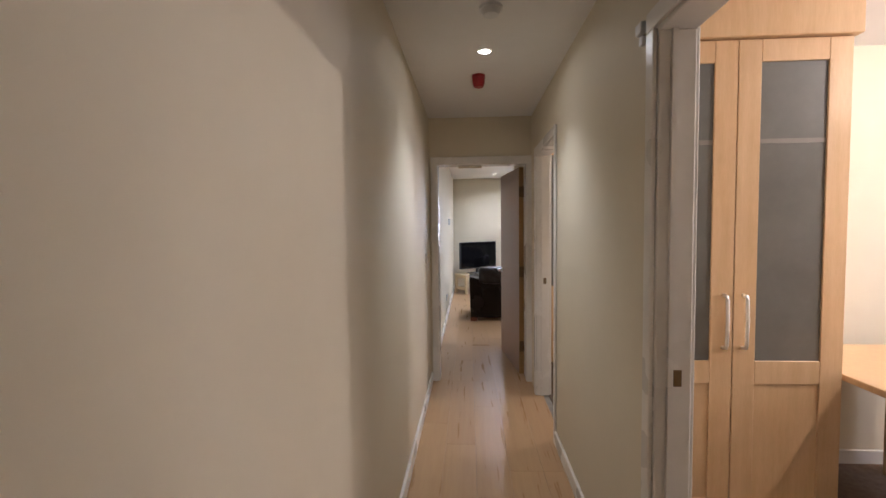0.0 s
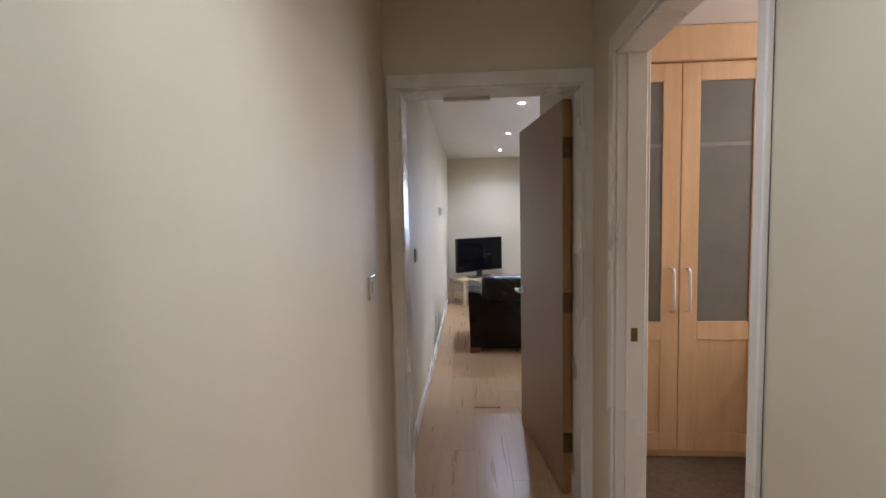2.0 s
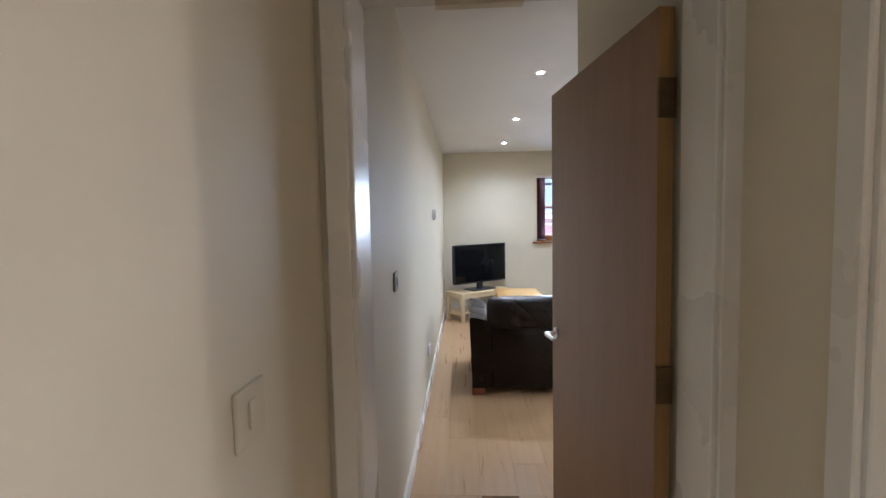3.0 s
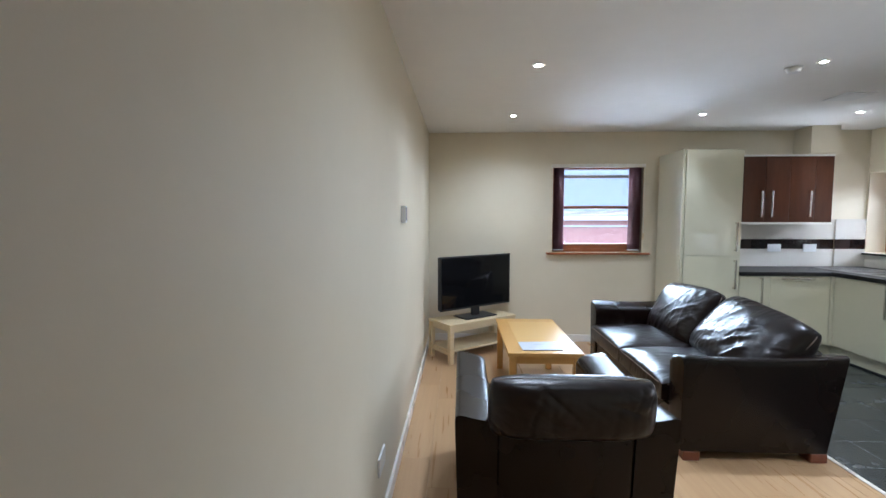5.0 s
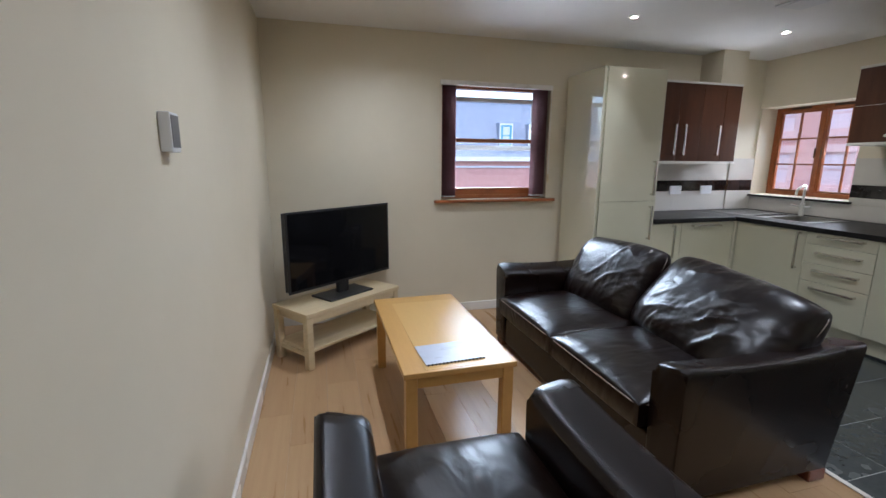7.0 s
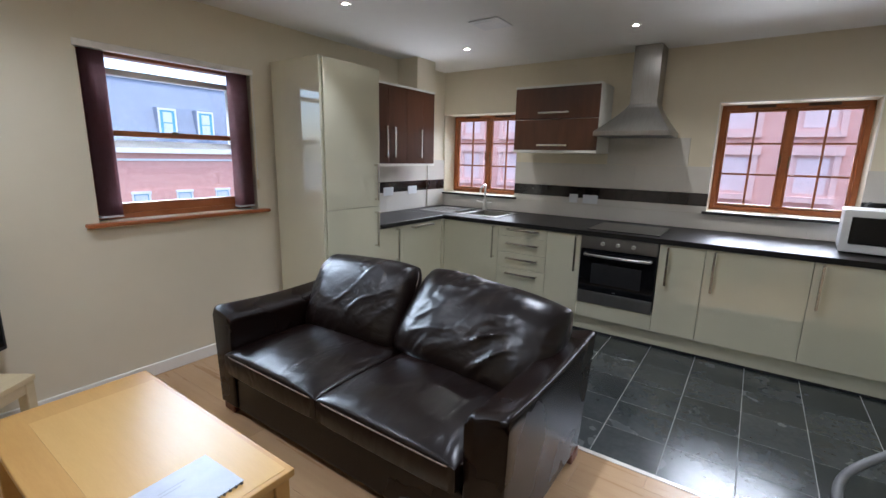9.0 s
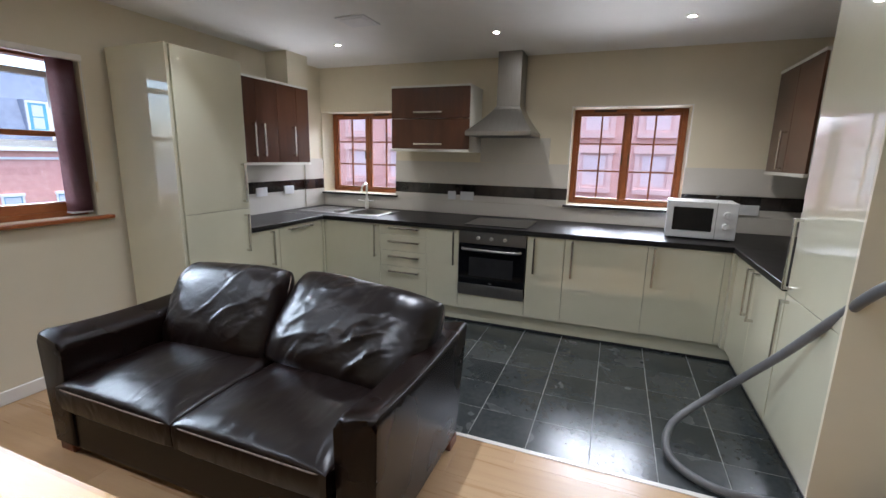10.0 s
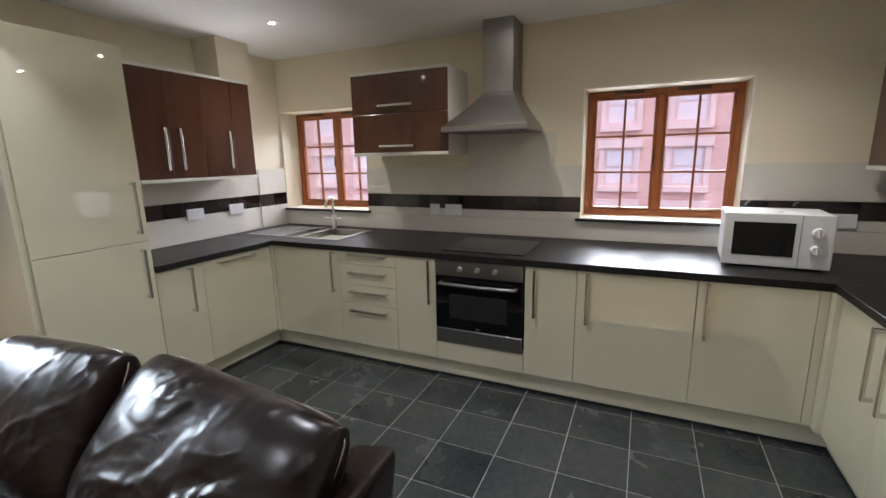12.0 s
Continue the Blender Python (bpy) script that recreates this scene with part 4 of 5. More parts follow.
def back_cushion(t, cx, y, z, w, h, th, tilt, lean, seed, wrinkle, turn=0.0, p=3.4):
    m = Matrix.Translation((cx, y, z)) @ Euler((radians(90 - tilt), 0, 0)).to_matrix().to_4x4() @ Euler((0, 0, radians(lean))).to_matrix().to_4x4() @ Euler((0, radians(turn), 0)).to_matrix().to_4x4()
    c = part("back_cushion", moved(pillow(w, h, th, 96, 0.5, wrinkle, seed, p=p, flat=0.10, soft=0.06), m), CREASED, t, "creased loose leather back cushion", smooth=True)
    part("piping", seam(w * 0.99, h * 0.99, m, 0.0, 0.0032, power=10), PIPING, c, "worn pale cushion piping")


so, inner, cw = seating("sofa", "dark brown leather two-seat sofa with creased cushions", "sofa", 1.84, 2, 0.88, (1.0, 5.0), 0.09)
back_cushion(so, 0.40, 0.695, 0.600, 0.90, 0.55, 0.28, 40, -5, 2.0, 0.0155)
back_cushion(so, -0.42, 0.665, 0.610, 0.76, 0.54, 0.28, 30, 3, 11.0, 0.013)
so.matrix_basis = pose(1.345, 7.92, 0.0, 0, 0, -90)
ac, inner, cw = seating("armchair", "dark brown leather armchair with a plump back cushion", "armchair", 0.88, 1, 0.92, (7.0,), 0.05, 0.635)
back_cushion(ac, -0.015, 0.935, 0.690, 0.67, 0.25, 0.17, 8, 0, 23.0, 0.012, p=3.6)
ac.matrix_basis = pose(0.455, 7.08, 0.0, 0, 0, 180)

# coffee table
ct = thing("coffee_table", "honey oak coffee table with a pale inlaid top", "table", o=(0.645, 8.10, 0))
tx0, tx1, ty0, ty1 = 0.37, 0.92, 7.545, 8.665
top = part("tabletop", B(tx0, tx1, ty0, ty1, 0.452, 0.480, bevel=0.004, seg=2), TABLE, ct)
part("inlay", B(tx0 + 0.105, tx1 - 0.02, ty0 + 0.02, ty1 - 0.13, 0.480, 0.4812), TABLE2, top, "paler oak centre panel")
for x in (tx0 + 0.012, tx1 - 0.067):
    for y in (ty0 + 0.012, ty1 - 0.067):
        part("leg", B(x, x + 0.055, y, y + 0.055, 0.0, 0.452, bevel=0.004), TABLE, ct)
for a in ((tx0 + 0.067, tx1 - 0.067, ty0 + 0.022, ty0 + 0.042), (tx0 + 0.067, tx1 - 0.067, ty1 - 0.042, ty1 - 0.022), (tx0 + 0.022, tx0 + 0.042, ty0 + 0.067, ty1 - 0.067), (tx1 - 0.042, tx1 - 0.022, ty0 + 0.067, ty1 - 0.067)):
    part("apron", B(*a, 0.395, 0.452), TABLE, ct)
PRINT = surface("faint_print", (0.36, 0.39, 0.47), (0.44, 0.47, 0.55), 20, 0.4)
fo = thing("document_folder", "spiral-bound document in a pale cover on the table", "folder")
part("pages", B(-0.105, 0.105, -0.148, 0.148, 0.0, 0.006, bevel=0.001), PAPER, fo)
part("cover", B(-0.107, 0.107, -0.150, 0.150, 0.006, 0.0072), PAPER, fo, "clear plastic cover")
for x, y0, y1 in ((0.045, -0.05, 0.03), (0.03, -0.03, 0.05), (-0.05, 0.05, 0.09)):
    part("print_bar", B(x - 0.003, x + 0.003, y0, y1, 0.0072, 0.0074), PRINT, fo, "faint line of grey print")
for k in range(16):
    part("ring", tube(bmesh.new(), (-0.100, -0.14 + k * 0.0186, 0.003), (-0.112, -0.14 + k * 0.0186, 0.004), 0.004, 8), GREYP, fo)
fo.matrix_basis = pose(0.63, 7.715, 0.4815, 0, 0, 93)

# television and its stand, across the corner
st = thing("tv_stand", "pale birch television stand with a lower shelf", "tv stand")
W = 0.45
part("top", B(-W, W, -0.20, 0.20, 0.375, 0.405, bevel=0.004, seg=2), PINE, st)
part("shelf", B(-W + 0.03, W - 0.03, -0.18, 0.18, 0.115, 0.138, bevel=0.003), PINE, st)
for x in (-W + 0.005, W - 0.055):
    for y in (-0.195, 0.145):
        part("leg", B(x, x + 0.05, y, y + 0.05, 0.0, 0.375, bevel=0.004), PINE, st)
for y in (-0.19, 0.17):
    part("rail", B(-W + 0.055, W - 0.055, y, y + 0.02, 0.325, 0.375), PINE, st)
for x in (-W + 0.02, W - 0.04):
    part("side_rail", B(x, x + 0.02, -0.145, 0.145, 0.325, 0.375), PINE, st)
    part("side_rail", B(x, x + 0.02, -0.145, 0.145, 0.085, 0.115), PINE, st)
TVP = pose(0.195, 9.10, 0.0, 0, 0, 37.5)
st.matrix_basis = TVP @ pose(-0.03, 0.02, 0)
tv = thing("television", "black flat-screen television on a pedestal foot", "television")
part("body", B(-0.475, 0.475, 0.0, 0.05, 0.515, 1.062, bevel=0.006, seg=2), BLACKP, tv)
part("bezel", B(-0.483, 0.483, -0.012, 0.0, 0.508, 1.070, bevel=0.003, seg=2), BLACKP, tv)
part("screen", B(-0.468, 0.468, -0.0145, -0.012, 0.528, 1.056, bevel=0.0008), BLACKG, tv, "dark glossy screen")
part("neck", B(-0.05, 0.05, 0.0, 0.04, 0.42, 0.53, bevel=0.006), BLACKP, tv)
part("foot", B(-0.21, 0.21, -0.10, 0.13, 0.4055, 0.420, bevel=0.006, seg=2), BLACKP, tv)
tv.matrix_basis = TVP

# vacuum cleaner in front of the nib, its hose rising to the wand
vc = thing("vacuum_cleaner", "black and yellow vacuum cleaner with a grey hose", "vacuum cleaner", o=(2.02, 5.25, 0))
def hull(cx, cy, z0, z1, rx, ry, n=24, m=8, power=3.0):
    bm = bmesh.new()
    rings = []
    for j in range(m + 1):
        f = j / m
        s = (1 - max(0, f - 0.3) ** 2.2 * 1.1) ** 0.5
        rings.append([bm.verts.new((cx + rx * s * math.copysign(abs(math.cos(a)) ** (2 / power), math.cos(a)), cy + ry * s * math.copysign(abs(math.sin(a)) ** (2 / power), math.sin(a)), z0 + (z1 - z0) * f)) for a in [2 * math.pi * k / n for k in range(n)]])
    for q, r in zip(rings, rings[1:]):
        for k in range(n):
            bm.faces.new((q[k], q[(k + 1) % n], r[(k + 1) % n], r[k]))
    bm.faces.new(rings[0][::-1])
    bm.faces.new(rings[-1])
    return bm


body = part("body", hull(2.00, 5.20, 0.03, 0.285, 0.19, 0.15), BLACKP, vc, smooth=True)
part("band", hull(2.00, 5.20, 0.095, 0.115, 0.195, 0.155), YELLOW, body, "yellow band", smooth=True)
part("latch", B(2.075, 2.105, 5.27, 5.335, 0.19, 0.295, bevel=0.004), YELLOW, body, "yellow latch")
part("carry_handle", bent(bmesh.new(), [(1.90, 5.2, 0.25), (1.91, 5.2, 0.305), (1.95, 5.2, 0.32), (2.03, 5.2, 0.32), (2.07, 5.2, 0.305), (2.08, 5.2, 0.25)], 0.014, 10), BLACKP, vc, smooth=True)
for y in (5.04, 5.36):
    part("wheel", tube(bmesh.new(), (1.95, y - 0.015, 0.06), (1.95, y + 0.015, 0.06), 0.06, 24), BLACKP, vc)
HOSE = [(2.16, 5.30, 0.16), (2.26, 5.36, 0.08), (2.33, 5.47, 0.027), (2.31, 5.73, 0.026), (2.40, 5.89, 0.028), (2.53, 5.95, 0.045), (2.67, 5.91, 0.12), (2.79, 5.71, 0.27), (2.53, 5.55, 0.63), (2.30, 5.46, 0.915), (2.03, 5.45, 1.12), (1.79, 5.45, 1.197)]


def smooth_line(pts, per=10):
    ps = [Vector(p) for p in pts]
    out = []
    for i in range(len(ps) - 1):
        a, b, c, d = ps[max(i - 1, 0)], ps[i], ps[i + 1], ps[min(i + 2, len(ps) - 1)]
        for k in range(per):
            f = k / per
            out.append(0.5 * (2 * b + (c - a) * f + (2 * a - 5 * b + 4 * c - d) * f * f + (3 * b - a - 3 * c + d) * f ** 3))
    return out + [ps[-1]]


def ribbed(pts, r, seg=10):
    pts = smooth_line(pts, 24)
    bm = bmesh.new()
    rings = []
    for i, p in enumerate(pts):
        d = (pts[min(i + 1, len(pts) - 1)] - pts[max(i - 1, 0)]).normalized()
        s = d.cross(Vector((0.2, 0.9, 0.3))).normalized()
        u = s.cross(d)
        rr = r * (1.0 if i % 2 else 0.93)
        rings.append([bm.verts.new(p + rr * (math.cos(a) * s + math.sin(a) * u)) for a in [2 * math.pi * k / seg for k in range(seg)]])
    for q, w in zip(rings, rings[1:]):
        for k in range(seg):
            bm.faces.new((q[k], q[(k + 1) % seg], w[(k + 1) % seg], w[k]))
    bm.faces.new(rings[0][::-1])
    bm.faces.new(rings[-1])
    return bm


part("hose", ribbed(HOSE, 0.021), GREYP, vc, "grey ribbed hose", smooth=True)
wand = part("wand_cuff", tube(bmesh.new(), (1.80, 5.45, 1.195), (1.55, 5.44, 1.225), 0.027, 16), GREYP, vc)
part("wand", bent(bmesh.new(), [(1.55, 5.44, 1.225), (1.50, 5.42, 1.20), (1.47, 5.38, 1.12), (1.44, 5.26, 0.7), (1.41, 5.10, 0.05)], 0.016, 12), STEEL, wand, smooth=True)
part("floor_head", B(1.28, 1.54, 5.03, 5.15, 0.0, 0.05, bevel=0.012, seg=2), BLACKP, vc)

# ---- doors, switches and small fixtures ----
ld = thing("door_leaf", "walnut veneer flush door standing open into the lounge", "door")
LW = 0.80
leaf = part("leaf", B(-LW, 0.0, -0.022, 0.022, 0.006, 1.957, bevel=0.001), DOORV, ld)
part("lipping", B(0.0, 0.004, -0.0215, 0.0215, 0.006, 1.957), DOOREDGE, leaf, "pale oak edge lipping")
for s in (-1, 1):
    h = part("handle", tube(bmesh.new(), (-LW + 0.06, 0.022 * s, 0.93), (-LW + 0.06, 0.075 * s, 0.93), 0.009, 14), CHROME, ld, "chrome lever handle")
    part("rose", tube(bmesh.new(), (-LW + 0.06, 0.022 * s, 0.93), (-LW + 0.06, 0.031 * s, 0.93), 0.026, 24), CHROME, h)
    part("lever", bent(bmesh.new(), [(-LW + 0.06, 0.070 * s, 0.93), (-LW + 0.08, 0.075 * s, 0.93), (-LW + 0.17, 0.073 * s, 0.93)], 0.009, 12), CHROME, h, smooth=True)
for z in (0.22, 0.93, 1.68):
    part("hinge", B(0.002, 0.012, -0.0235, 0.0235, z, z + 0.10, bevel=0.001), BRASS, ld, "steel butt hinge")
ld.matrix_basis = pose(0.492, 3.85, 0.0, 0, 0, -82)


# plates on the west wall: they face +x
def west_plate(y, z, w, h, d, name, label, category, mat, extra=None):
    t = thing(name, label, category, o=(XL, y, z))
    part("plate", B(XL, XL + d, y - w / 2, y + w / 2, z - h / 2, z + h / 2, bevel=0.003, seg=2), mat, t)
    if extra:
        part("rocker", B(XL + d, XL + d + 0.004, y - 0.012, y + 0.012, z - 0.02, z + 0.02, bevel=0.001), mat, t)
    return t


west_plate(3.285, 1.155, 0.086, 0.086, 0.007, "light_switch", "cream plastic light switch by the doorway", "switch", CREAMP, True)
west_plate(4.65, 1.157, 0.086, 0.086, 0.011, "light_switch", "chrome light switch on the lounge wall", "switch", STEEL, True)
th = west_plate(7.15, 1.485, 0.075, 0.105, 0.03, "thermostat", "white and grey room thermostat on the wall", "thermostat", WHITEP)
part("display", B(XL + 0.03, XL + 0.0315, 7.118, 7.182, 1.445, 1.53), GREYP, th)
west_plate(6.35, 0.33, 0.147, 0.086, 0.011, "socket", "white plastic double socket low on the wall", "socket", WHITEP)

ds = thing("door_sensor", "small white two-piece sensor above the bedroom doorway", "sensor", o=(XR, 1.13, 2.02))
part("body", B(XR - 0.022, XR, 1.105, 1.150, 2.010, 2.045, bevel=0.003), WHITEP, ds)
part("magnet", B(XR - 0.016, XR, 1.110, 1.135, 1.975, 2.004, bevel=0.003), WHITEP, ds)

# ceiling downlights
GD = "recessed ceiling downlights"


def downlight(x, y, z, power, color=(0.95, 0.97, 1.0), cone=112):
    t = thing("downlight", "small round recessed ceiling downlight, lit", "downlight", o=(x, y, z), group=GD)
    bm = bmesh.new()
    n = 28
    rings = []
    for r, dz in ((0.040, 0.0), (0.039, -0.004), (0.030, -0.0055), (0.027, -0.003), (0.026, 0.0)):
        rings.append([bm.verts.new((x + r * math.cos(2 * math.pi * k / n), y + r * math.sin(2 * math.pi * k / n), z + dz)) for k in range(n)])
    for q, w in zip(rings, rings[1:]):
        for k in range(n):
            bm.faces.new((q[k], q[(k + 1) % n], w[(k + 1) % n], w[k]))
    part("bezel", bm, GLOSSW, t, smooth=True)
    part("lamp", tube(bmesh.new(), (x, y, z - 0.0012), (x, y, z - 0.002), 0.015, 20), GLOW, t, "glowing lamp")
    d = bpy.data.lights.new("lamp_light", 'SPOT')
    d.energy, d.spot_size, d.spot_blend, d.shadow_soft_size, d.color = power, radians(cone), 1.0, 0.018, color
    o = new("lamp_light", d)
    o.location = (x, y, z - 0.012)


for x in (0.53, 2.34):
    for y in (8.78, 7.36, 5.90):
        downlight(x, y, HL, SPOT_POWER * ((1.5 if 7 < y < 8 else 0.8) if x > 1 else 0.95 if y > 8 else 1.2 if y > 7 else 0.4), cone=152 if x < 1 else 142 if 7 < y < 8 else 66)
for y in (8.75, 7.30, 5.95):
    downlight(3.78, y, HL, SPOT_POWER * (0.62 if y > 7 else 0.9), (1.0, 0.93, 0.80), cone=128 if y > 7 else 140)
downlight(0.10, 2.17, HC, 2.8, (1.0, 0.98, 0.90), 104)


def pendant(x, y, power):
    t = thing("pendant_lamp", "bare warm bulb on a short white cord, lit", "pendant lamp", o=(x, y, 2.40), group="bedroom pendant lamps")
    part("ceiling_rose", tube(bmesh.new(), (x, y, 2.375), (x, y, 2.3995), 0.045, 24, 0.05), WHITEP, t)
    part("cord", tube(bmesh.new(), (x, y, 2.29), (x, y, 2.376), 0.004, 8), WHITEP, t)
    part("lamp_holder", tube(bmesh.new(), (x, y, 2.25), (x, y, 2.292), 0.018, 16), WHITEP, t)
    bm = bmesh.new()
    bmesh.ops.create_uvsphere(bm, u_segments=20, v_segments=12, radius=0.030, matrix=Matrix.Translation((x, y, 2.225)))
    b = part("bulb", bm, BULB, t, "glowing warm bulb", smooth=True)
    b.visible_shadow = False
    d = bpy.data.lights.new("lamp_light", 'POINT')
    d.energy, d.shadow_soft_size, d.color = power, 0.030, (1.0, 0.84, 0.68)
    new("lamp_light", d).location = (x, y, 2.215)


pendant(2.55, 1.12, 2.5)
pendant(2.65, 3.56, 1.3)
# fire sounder
fs = thing("fire_alarm", "red plastic fire alarm sounder on the hall ceiling", "fire alarm", o=(0.075, 2.56, HC))
part("base", tube(bmesh.new(), (0.075, 2.56, HC - 0.02), (0.075, 2.56, HC - 0.0005), 0.042, 28), RED, fs)
bm = hull(0.075, 2.56, 0, 0.055, 0.040, 0.040, power=2.0)
for v in bm.verts:
    v.co.z = HC - 0.02 - v.co.z
part("dome", bm, RED, fs, smooth=True)
sd = thing("smoke_detector", "white round smoke detector on the hall ceiling", "smoke detector", o=(0.11, 1.68, HC))
part("base", tube(bmesh.new(), (0.11, 1.68, HC - 0.014), (0.11, 1.68, HC - 0.0005), 0.052, 28), WHITEP, sd)
part("cap", tube(bmesh.new(), (0.11, 1.68, HC - 0.036), (0.11, 1.68, HC - 0.014), 0.034, 28, 0.045), WHITEP, sd)
sd = thing("heat_detector", "white round detector on the lounge ceiling", "smoke detector", o=(2.235, 7.47, HL))
part("base", tube(bmesh.new(), (2.235, 7.47, HL - 0.014), (2.235, 7.47, HL - 0.0005), 0.052, 28), WHITEP, sd)
part("cap", tube(bmesh.new(), (2.235, 7.47, HL - 0.034), (2.235, 7.47, HL - 0.014), 0.034, 28, 0.045), WHITEP, sd)
vt = thing("ceiling_vent", "white square extractor vent in the kitchen ceiling", "vent", o=(3.2, 8.18, HL))
part("frame", B(3.08, 3.32, 8.06, 8.30, HL - 0.010, HL - 0.0005, bevel=0.003), WHITEP, vt)
part("grille", B(3.11, 3.29, 8.09, 8.27, HL - 0.014, HL - 0.010, bevel=0.002), WHITEP, vt)


# ---- bedroom wardrobes and desks ----
SHELFLINE = surface("pale_shelf_edge", (0.22, 0.20, 0.17), (0.27, 0.25, 0.21), 4, 0.4)


def wardrobe(y, label):
    t = thing("wardrobe", label, "wardrobe", o=(1.18, y + 0.27, 0), group="beech bedroom wardrobes")
    x0, x1 = 0.705, 1.655
    part("body", B(x0, x1, y + 0.022, y + 0.535, 0.05, 2.215), BEECH, t)
    part("plinth", B(x0 + 0.002, x1 - 0.002, y + 0.03, y + 0.06, 0.005, 0.05), BEECH, t)
    part("cornice", B(x0 - 0.005, x1 + 0.022, y - 0.025, y + 0.535, 2.215, 2.396, bevel=0.004), BEECH, t)
    xm = (x0 + x1) / 2
    for a, b, s in ((x0, xm, 1), (xm, x1, -1)):
        f = 0.098
        d = part("door", B(a + 0.002, a + f, y, y + 0.02, 0.055, 2.21, bevel=0.002), BEECH, t)
        part("stile", B(b - f, b - 0.002, y, y + 0.02, 0.055, 2.21, bevel=0.002), BEECH, d)
        for z0, z1 in ((0.055, 0.16), (0.695, 0.80), (2.115, 2.21)):
            part("rail", B(a + f, b - f, y, y + 0.02, z0, z1, bevel=0.002), BEECH, d)
        part("panel", B(a + f, b - f, y + 0.008, y + 0.016, 0.16, 0.695), BEECH, d)
        part("glass", B(a + f, b - f, y + 0.008, y + 0.014, 0.80, 2.115), FROST, d, "frosted grey glass panel")
        part("shelf_edge", B(a + f + 0.001, b - f - 0.001, y + 0.0065, y + 0.008, 1.765, 1.785), SHELFLINE, d, "pale shelf edge behind the glass")
        hx = b - 0.042 if s > 0 else a + 0.042
        part("handle", bent(bmesh.new(), [(hx, y, 0.862), (hx, y - 0.028, 0.865), (hx, y - 0.032, 0.88), (hx, y - 0.036, 0.98), (hx, y - 0.032, 1.08), (hx, y - 0.028, 1.095), (hx, y, 1.098)], 0.008, 10), CHROME, d, "satin chrome bow handle", smooth=True)
    return t


wardrobe(1.705, "beech wardrobe with frosted glass doors in the bedroom")
wardrobe(4.178, "beech wardrobe with frosted glass doors beyond the hall")


def desk(y):
    t = thing("desk", "beech desk along the wall beside the wardrobe", "desk", o=(2.0, y + 0.1, 0))
    part("top", B(1.675, 2.40, y - 0.75, y + 0.53, 0.705, 0.735, bevel=0.003), BEECH, t)
    part("back_panel", B(2.36, 2.38, y - 0.72, y + 0.51, 0.25, 0.705), BEECH, t)
    for a in ((y - 0.72, y - 0.70), (y + 0.49, y + 0.51)):
        part("side", B(2.30, 2.36, *a, 0.006, 0.705), BEECH, t)
        part("leg", B(1.72, 1.76, *a, 0.006, 0.705), BEECH, t)


desk(1.705)
desk(4.178)

# ---- outside ----
solid("ground", B(-400, 400, -400, 400, -7.2, -7.0), ASPHALT, "asphalt street below the flat", "ground", "structure")


def facade_window(parent, m, w, h, sash, glass):
    """A sash window in a facade; local x along the wall, -y outwards."""
    f = part("window", moved(B(-w / 2 - 0.12, w / 2 + 0.12, -0.10, 0.05, -0.14, 0.0), m), HAZETRIM if sash is HAZETRIM else STONE, parent)
    trim = HAZETRIM if sash is HAZETRIM else STONE
    part("surround", moved(B(-w / 2 - 0.12, -w / 2, -0.06, 0.05, 0.0, h), m), trim, f)
    part("surround", moved(B(w / 2, w / 2 + 0.12, -0.06, 0.05, 0.0, h), m), trim, f)
    part("surround", moved(B(-w / 2 - 0.16, w / 2 + 0.16, -0.09, 0.05, h, h + 0.2), m), trim, f)
    part("sash", moved(B(-w / 2, w / 2, -0.01, 0.03, 0, h), m), sash, f)
    for a in ((-w / 2 + 0.07, w / 2 - 0.07, 0.07, h / 2 - 0.03), (-w / 2 + 0.07, w / 2 - 0.07, h / 2 + 0.03, h - 0.07)):
        part("pane", moved(B(a[0], a[1], -0.022, -0.012, a[2], a[3]), m), glass, f)


# haze put into the colour: glass and trim drawn towards the brick's pink
HAZEGLASS = surface("hazed_window_glass", (0.66, 0.48, 0.45), (0.76, 0.57, 0.54), 1.4, 0.8)
HAZETRIM = surface("hazed_pink_trim", (0.65, 0.40, 0.35), (0.74, 0.48, 0.42), 2.0, 0.9)
FARGLASS = surface("far_window_glass", (0.55, 0.58, 0.64), (0.66, 0.69, 0.74), 1.0, 0.3)


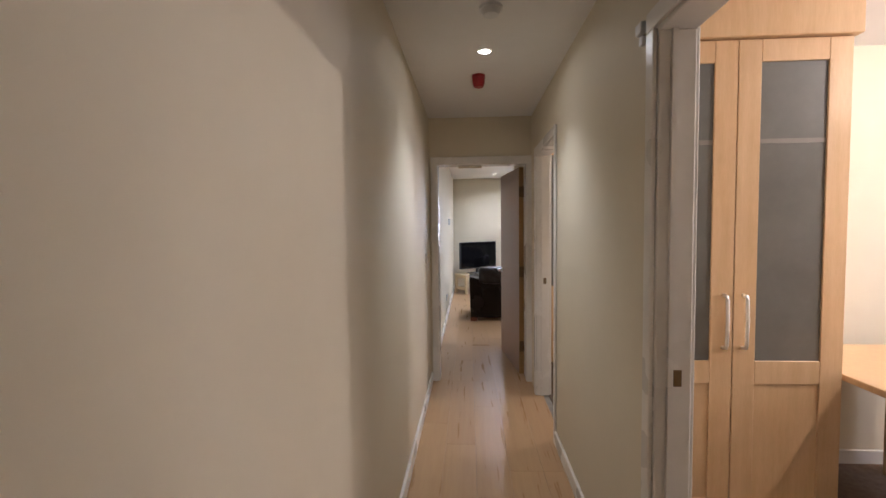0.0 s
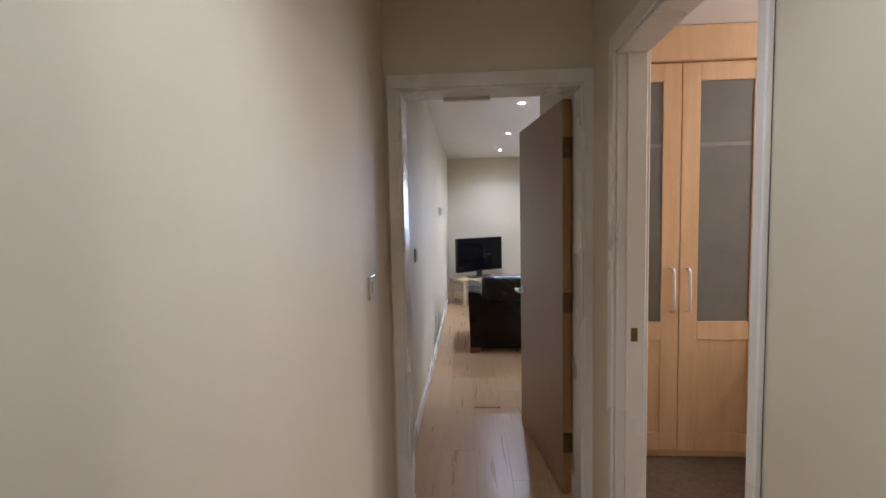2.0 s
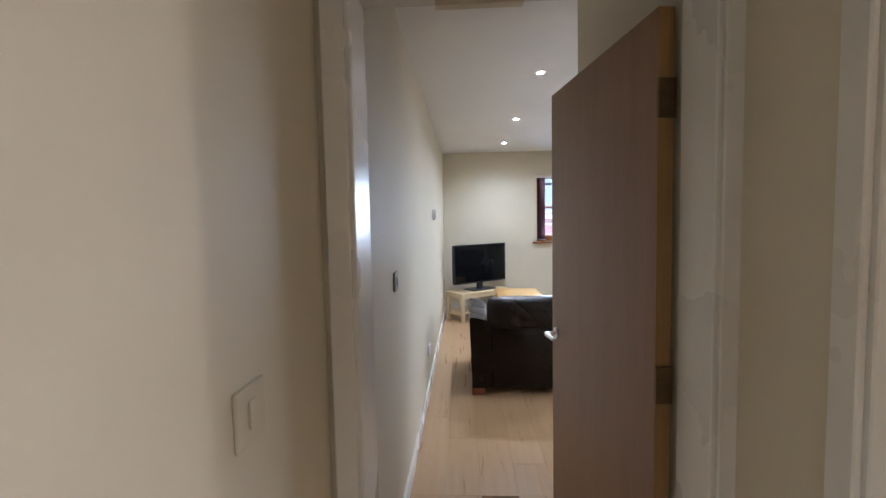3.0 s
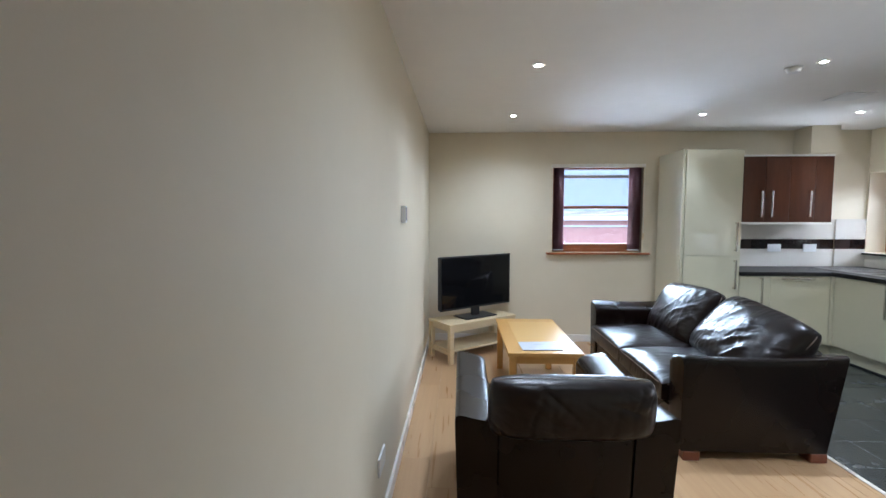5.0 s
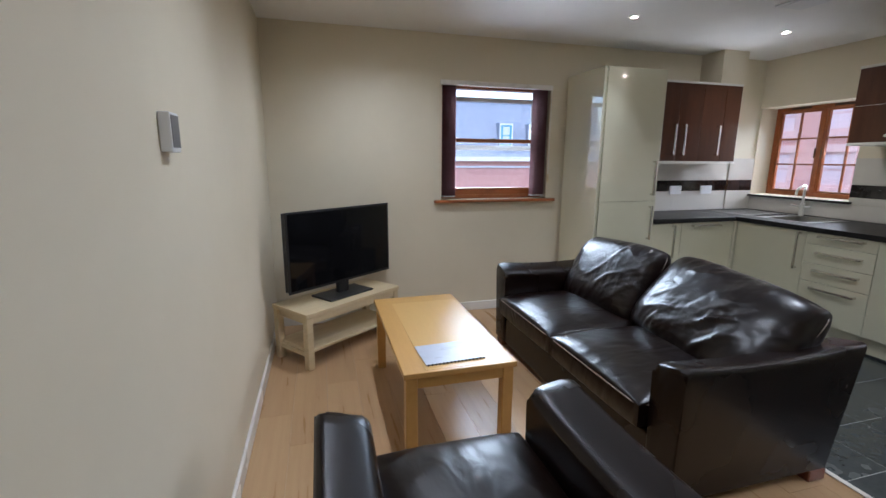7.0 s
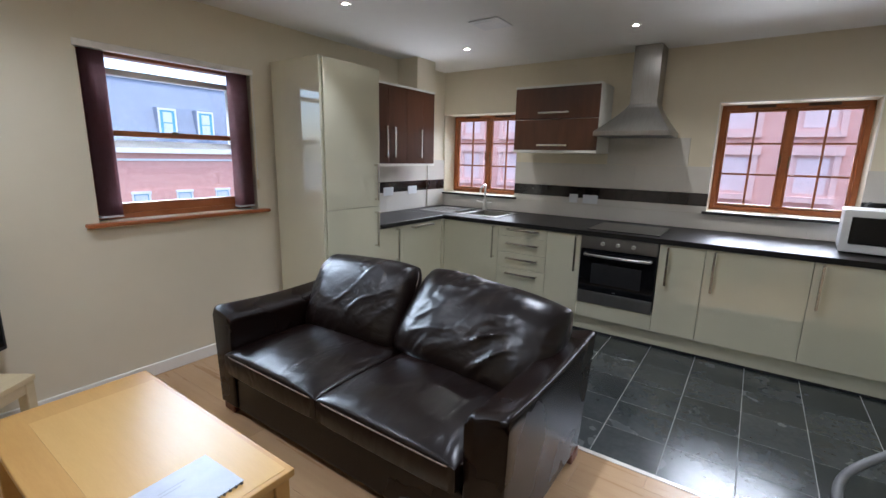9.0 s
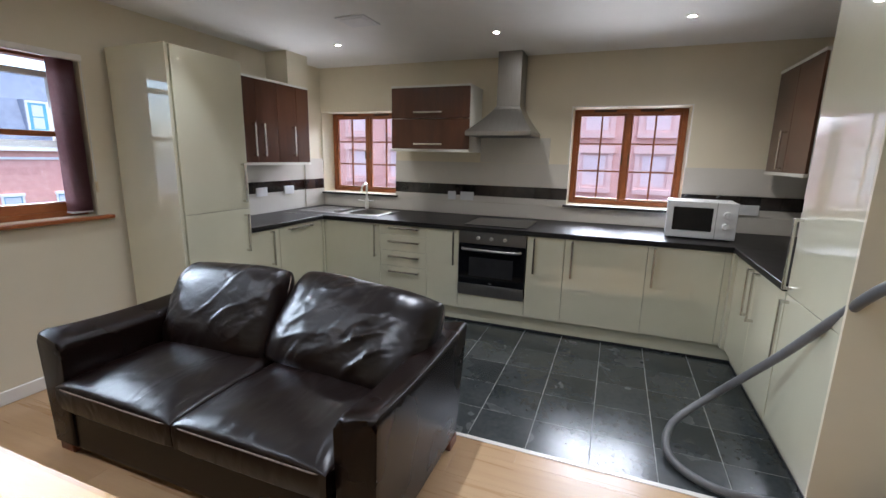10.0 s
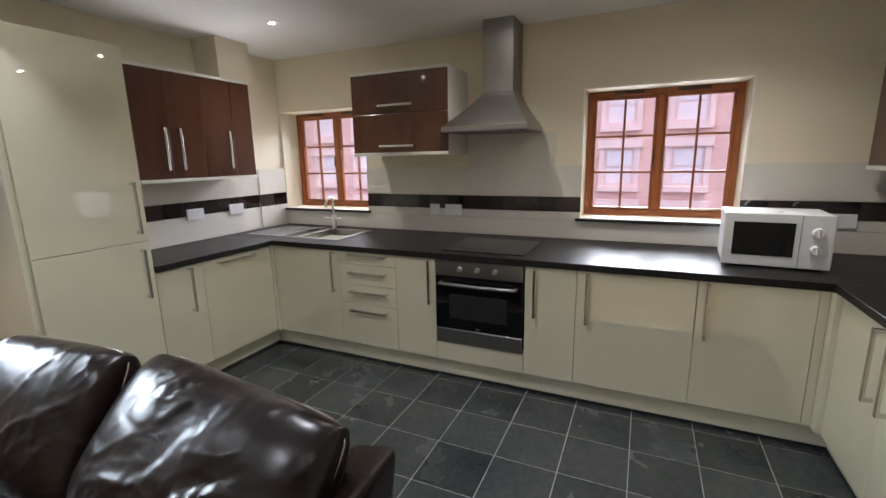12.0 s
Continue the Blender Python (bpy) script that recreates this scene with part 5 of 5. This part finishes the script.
def terrace(name, label, origin, yaw, length, eaves, roof_h, dormers, columns, rows, sash, size):
    t = thing(name, label, "building")
    M = pose(*origin, 0, 0, yaw)
    part("wall", moved(B(-length / 2, length / 2, 0, 8, -7, eaves), M), BRICK, t)
    part("cornice", moved(B(-length / 2 - 0.1, length / 2 + 0.1, -0.35, 0.2, eaves, eaves + 0.35), M), STONE, t)
    part("band", moved(B(-length / 2, length / 2, -0.08, 0.0, eaves - 0.55, eaves - 0.40), M), STONE, t)
    bm = bmesh.new()
    lo, hi = [(-length / 2, 0.05), (length / 2, 0.05), (length / 2, 8), (-length / 2, 8)], [(-length / 2 + 0.3, 1.25), (length / 2 - 0.3, 1.25), (length / 2 - 0.3, 6.8), (-length / 2 + 0.3, 6.8)]
    a = [bm.verts.new((*p, eaves + 0.35)) for p in lo]
    b = [bm.verts.new((*p, eaves + roof_h)) for p in hi]
    for k in range(4):
        bm.faces.new((a[k], a[(k + 1) % 4], b[(k + 1) % 4], b[k]))
    bm.faces.new(b)
    bm.faces.new(a[::-1])
    roof = part("roof", moved(bm, M), ROOF, t, "blue-grey slate mansard roof")
    part("ridge", moved(B(-length / 2 + 0.2, length / 2 - 0.2, 1.15, 1.5, eaves + roof_h - 0.03, eaves + roof_h + 0.2), M), STONE, roof)
    for x in dormers:
        dm = part("dormer", moved(B(x - 0.66, x + 0.66, 0.12, 1.4, eaves + 1.15, eaves + 3.25), M), ROOF, t)
        w = M @ pose(x, 0.11, eaves + 1.35)
        part("sash", moved(B(-0.50, 0.50, -0.03, 0.02, 0.0, 1.70), w), TEAL, dm)
        for a in ((-0.62, 0.62, -0.10, 0.0), (-0.62, -0.50, 0.0, 1.70), (0.50, 0.62, 0.0, 1.70), (-0.62, 0.62, 1.70, 1.85)):
            part("casing", moved(B(a[0], a[1], -0.05, 0.005, a[2], a[3]), w), STONE, dm)
        for z0, z1 in ((0.08, 0.78), (0.86, 1.57)):
            part("pane", moved(B(-0.30, 0.30, -0.042, -0.030, z0, z1), w), FARGLASS, dm)
    for x in columns:
        for z in rows:
            facade_window(t, M @ pose(x, 0, z), *size, sash, HAZEGLASS if sash is HAZETRIM else FARGLASS)


terrace("terrace_house", "red brick terrace with slate mansard and teal dormers", (12.0, 42.0, 0.0), 0, 66.0, 1.35, 5.1, [3.75 + 2.75 * k for k in range(10)], [1.45 + 2.95 * k for k in range(-10, 11)], (-2.98, -6.2), TEAL, (0.95, 1.45))
terrace("terrace_house", "red brick terrace with window surrounds hazed towards the brick", (13.5, 7.0, 0.0), -90, 26.0, 5.6, 3.0, [-12.2 + 1.53 * k for k in range(17)], [-12.2 + 1.53 * k for k in range(17)], (-3.4, -0.75, 0.75, 2.25, 3.75), HAZETRIM, (0.72, 0.95))
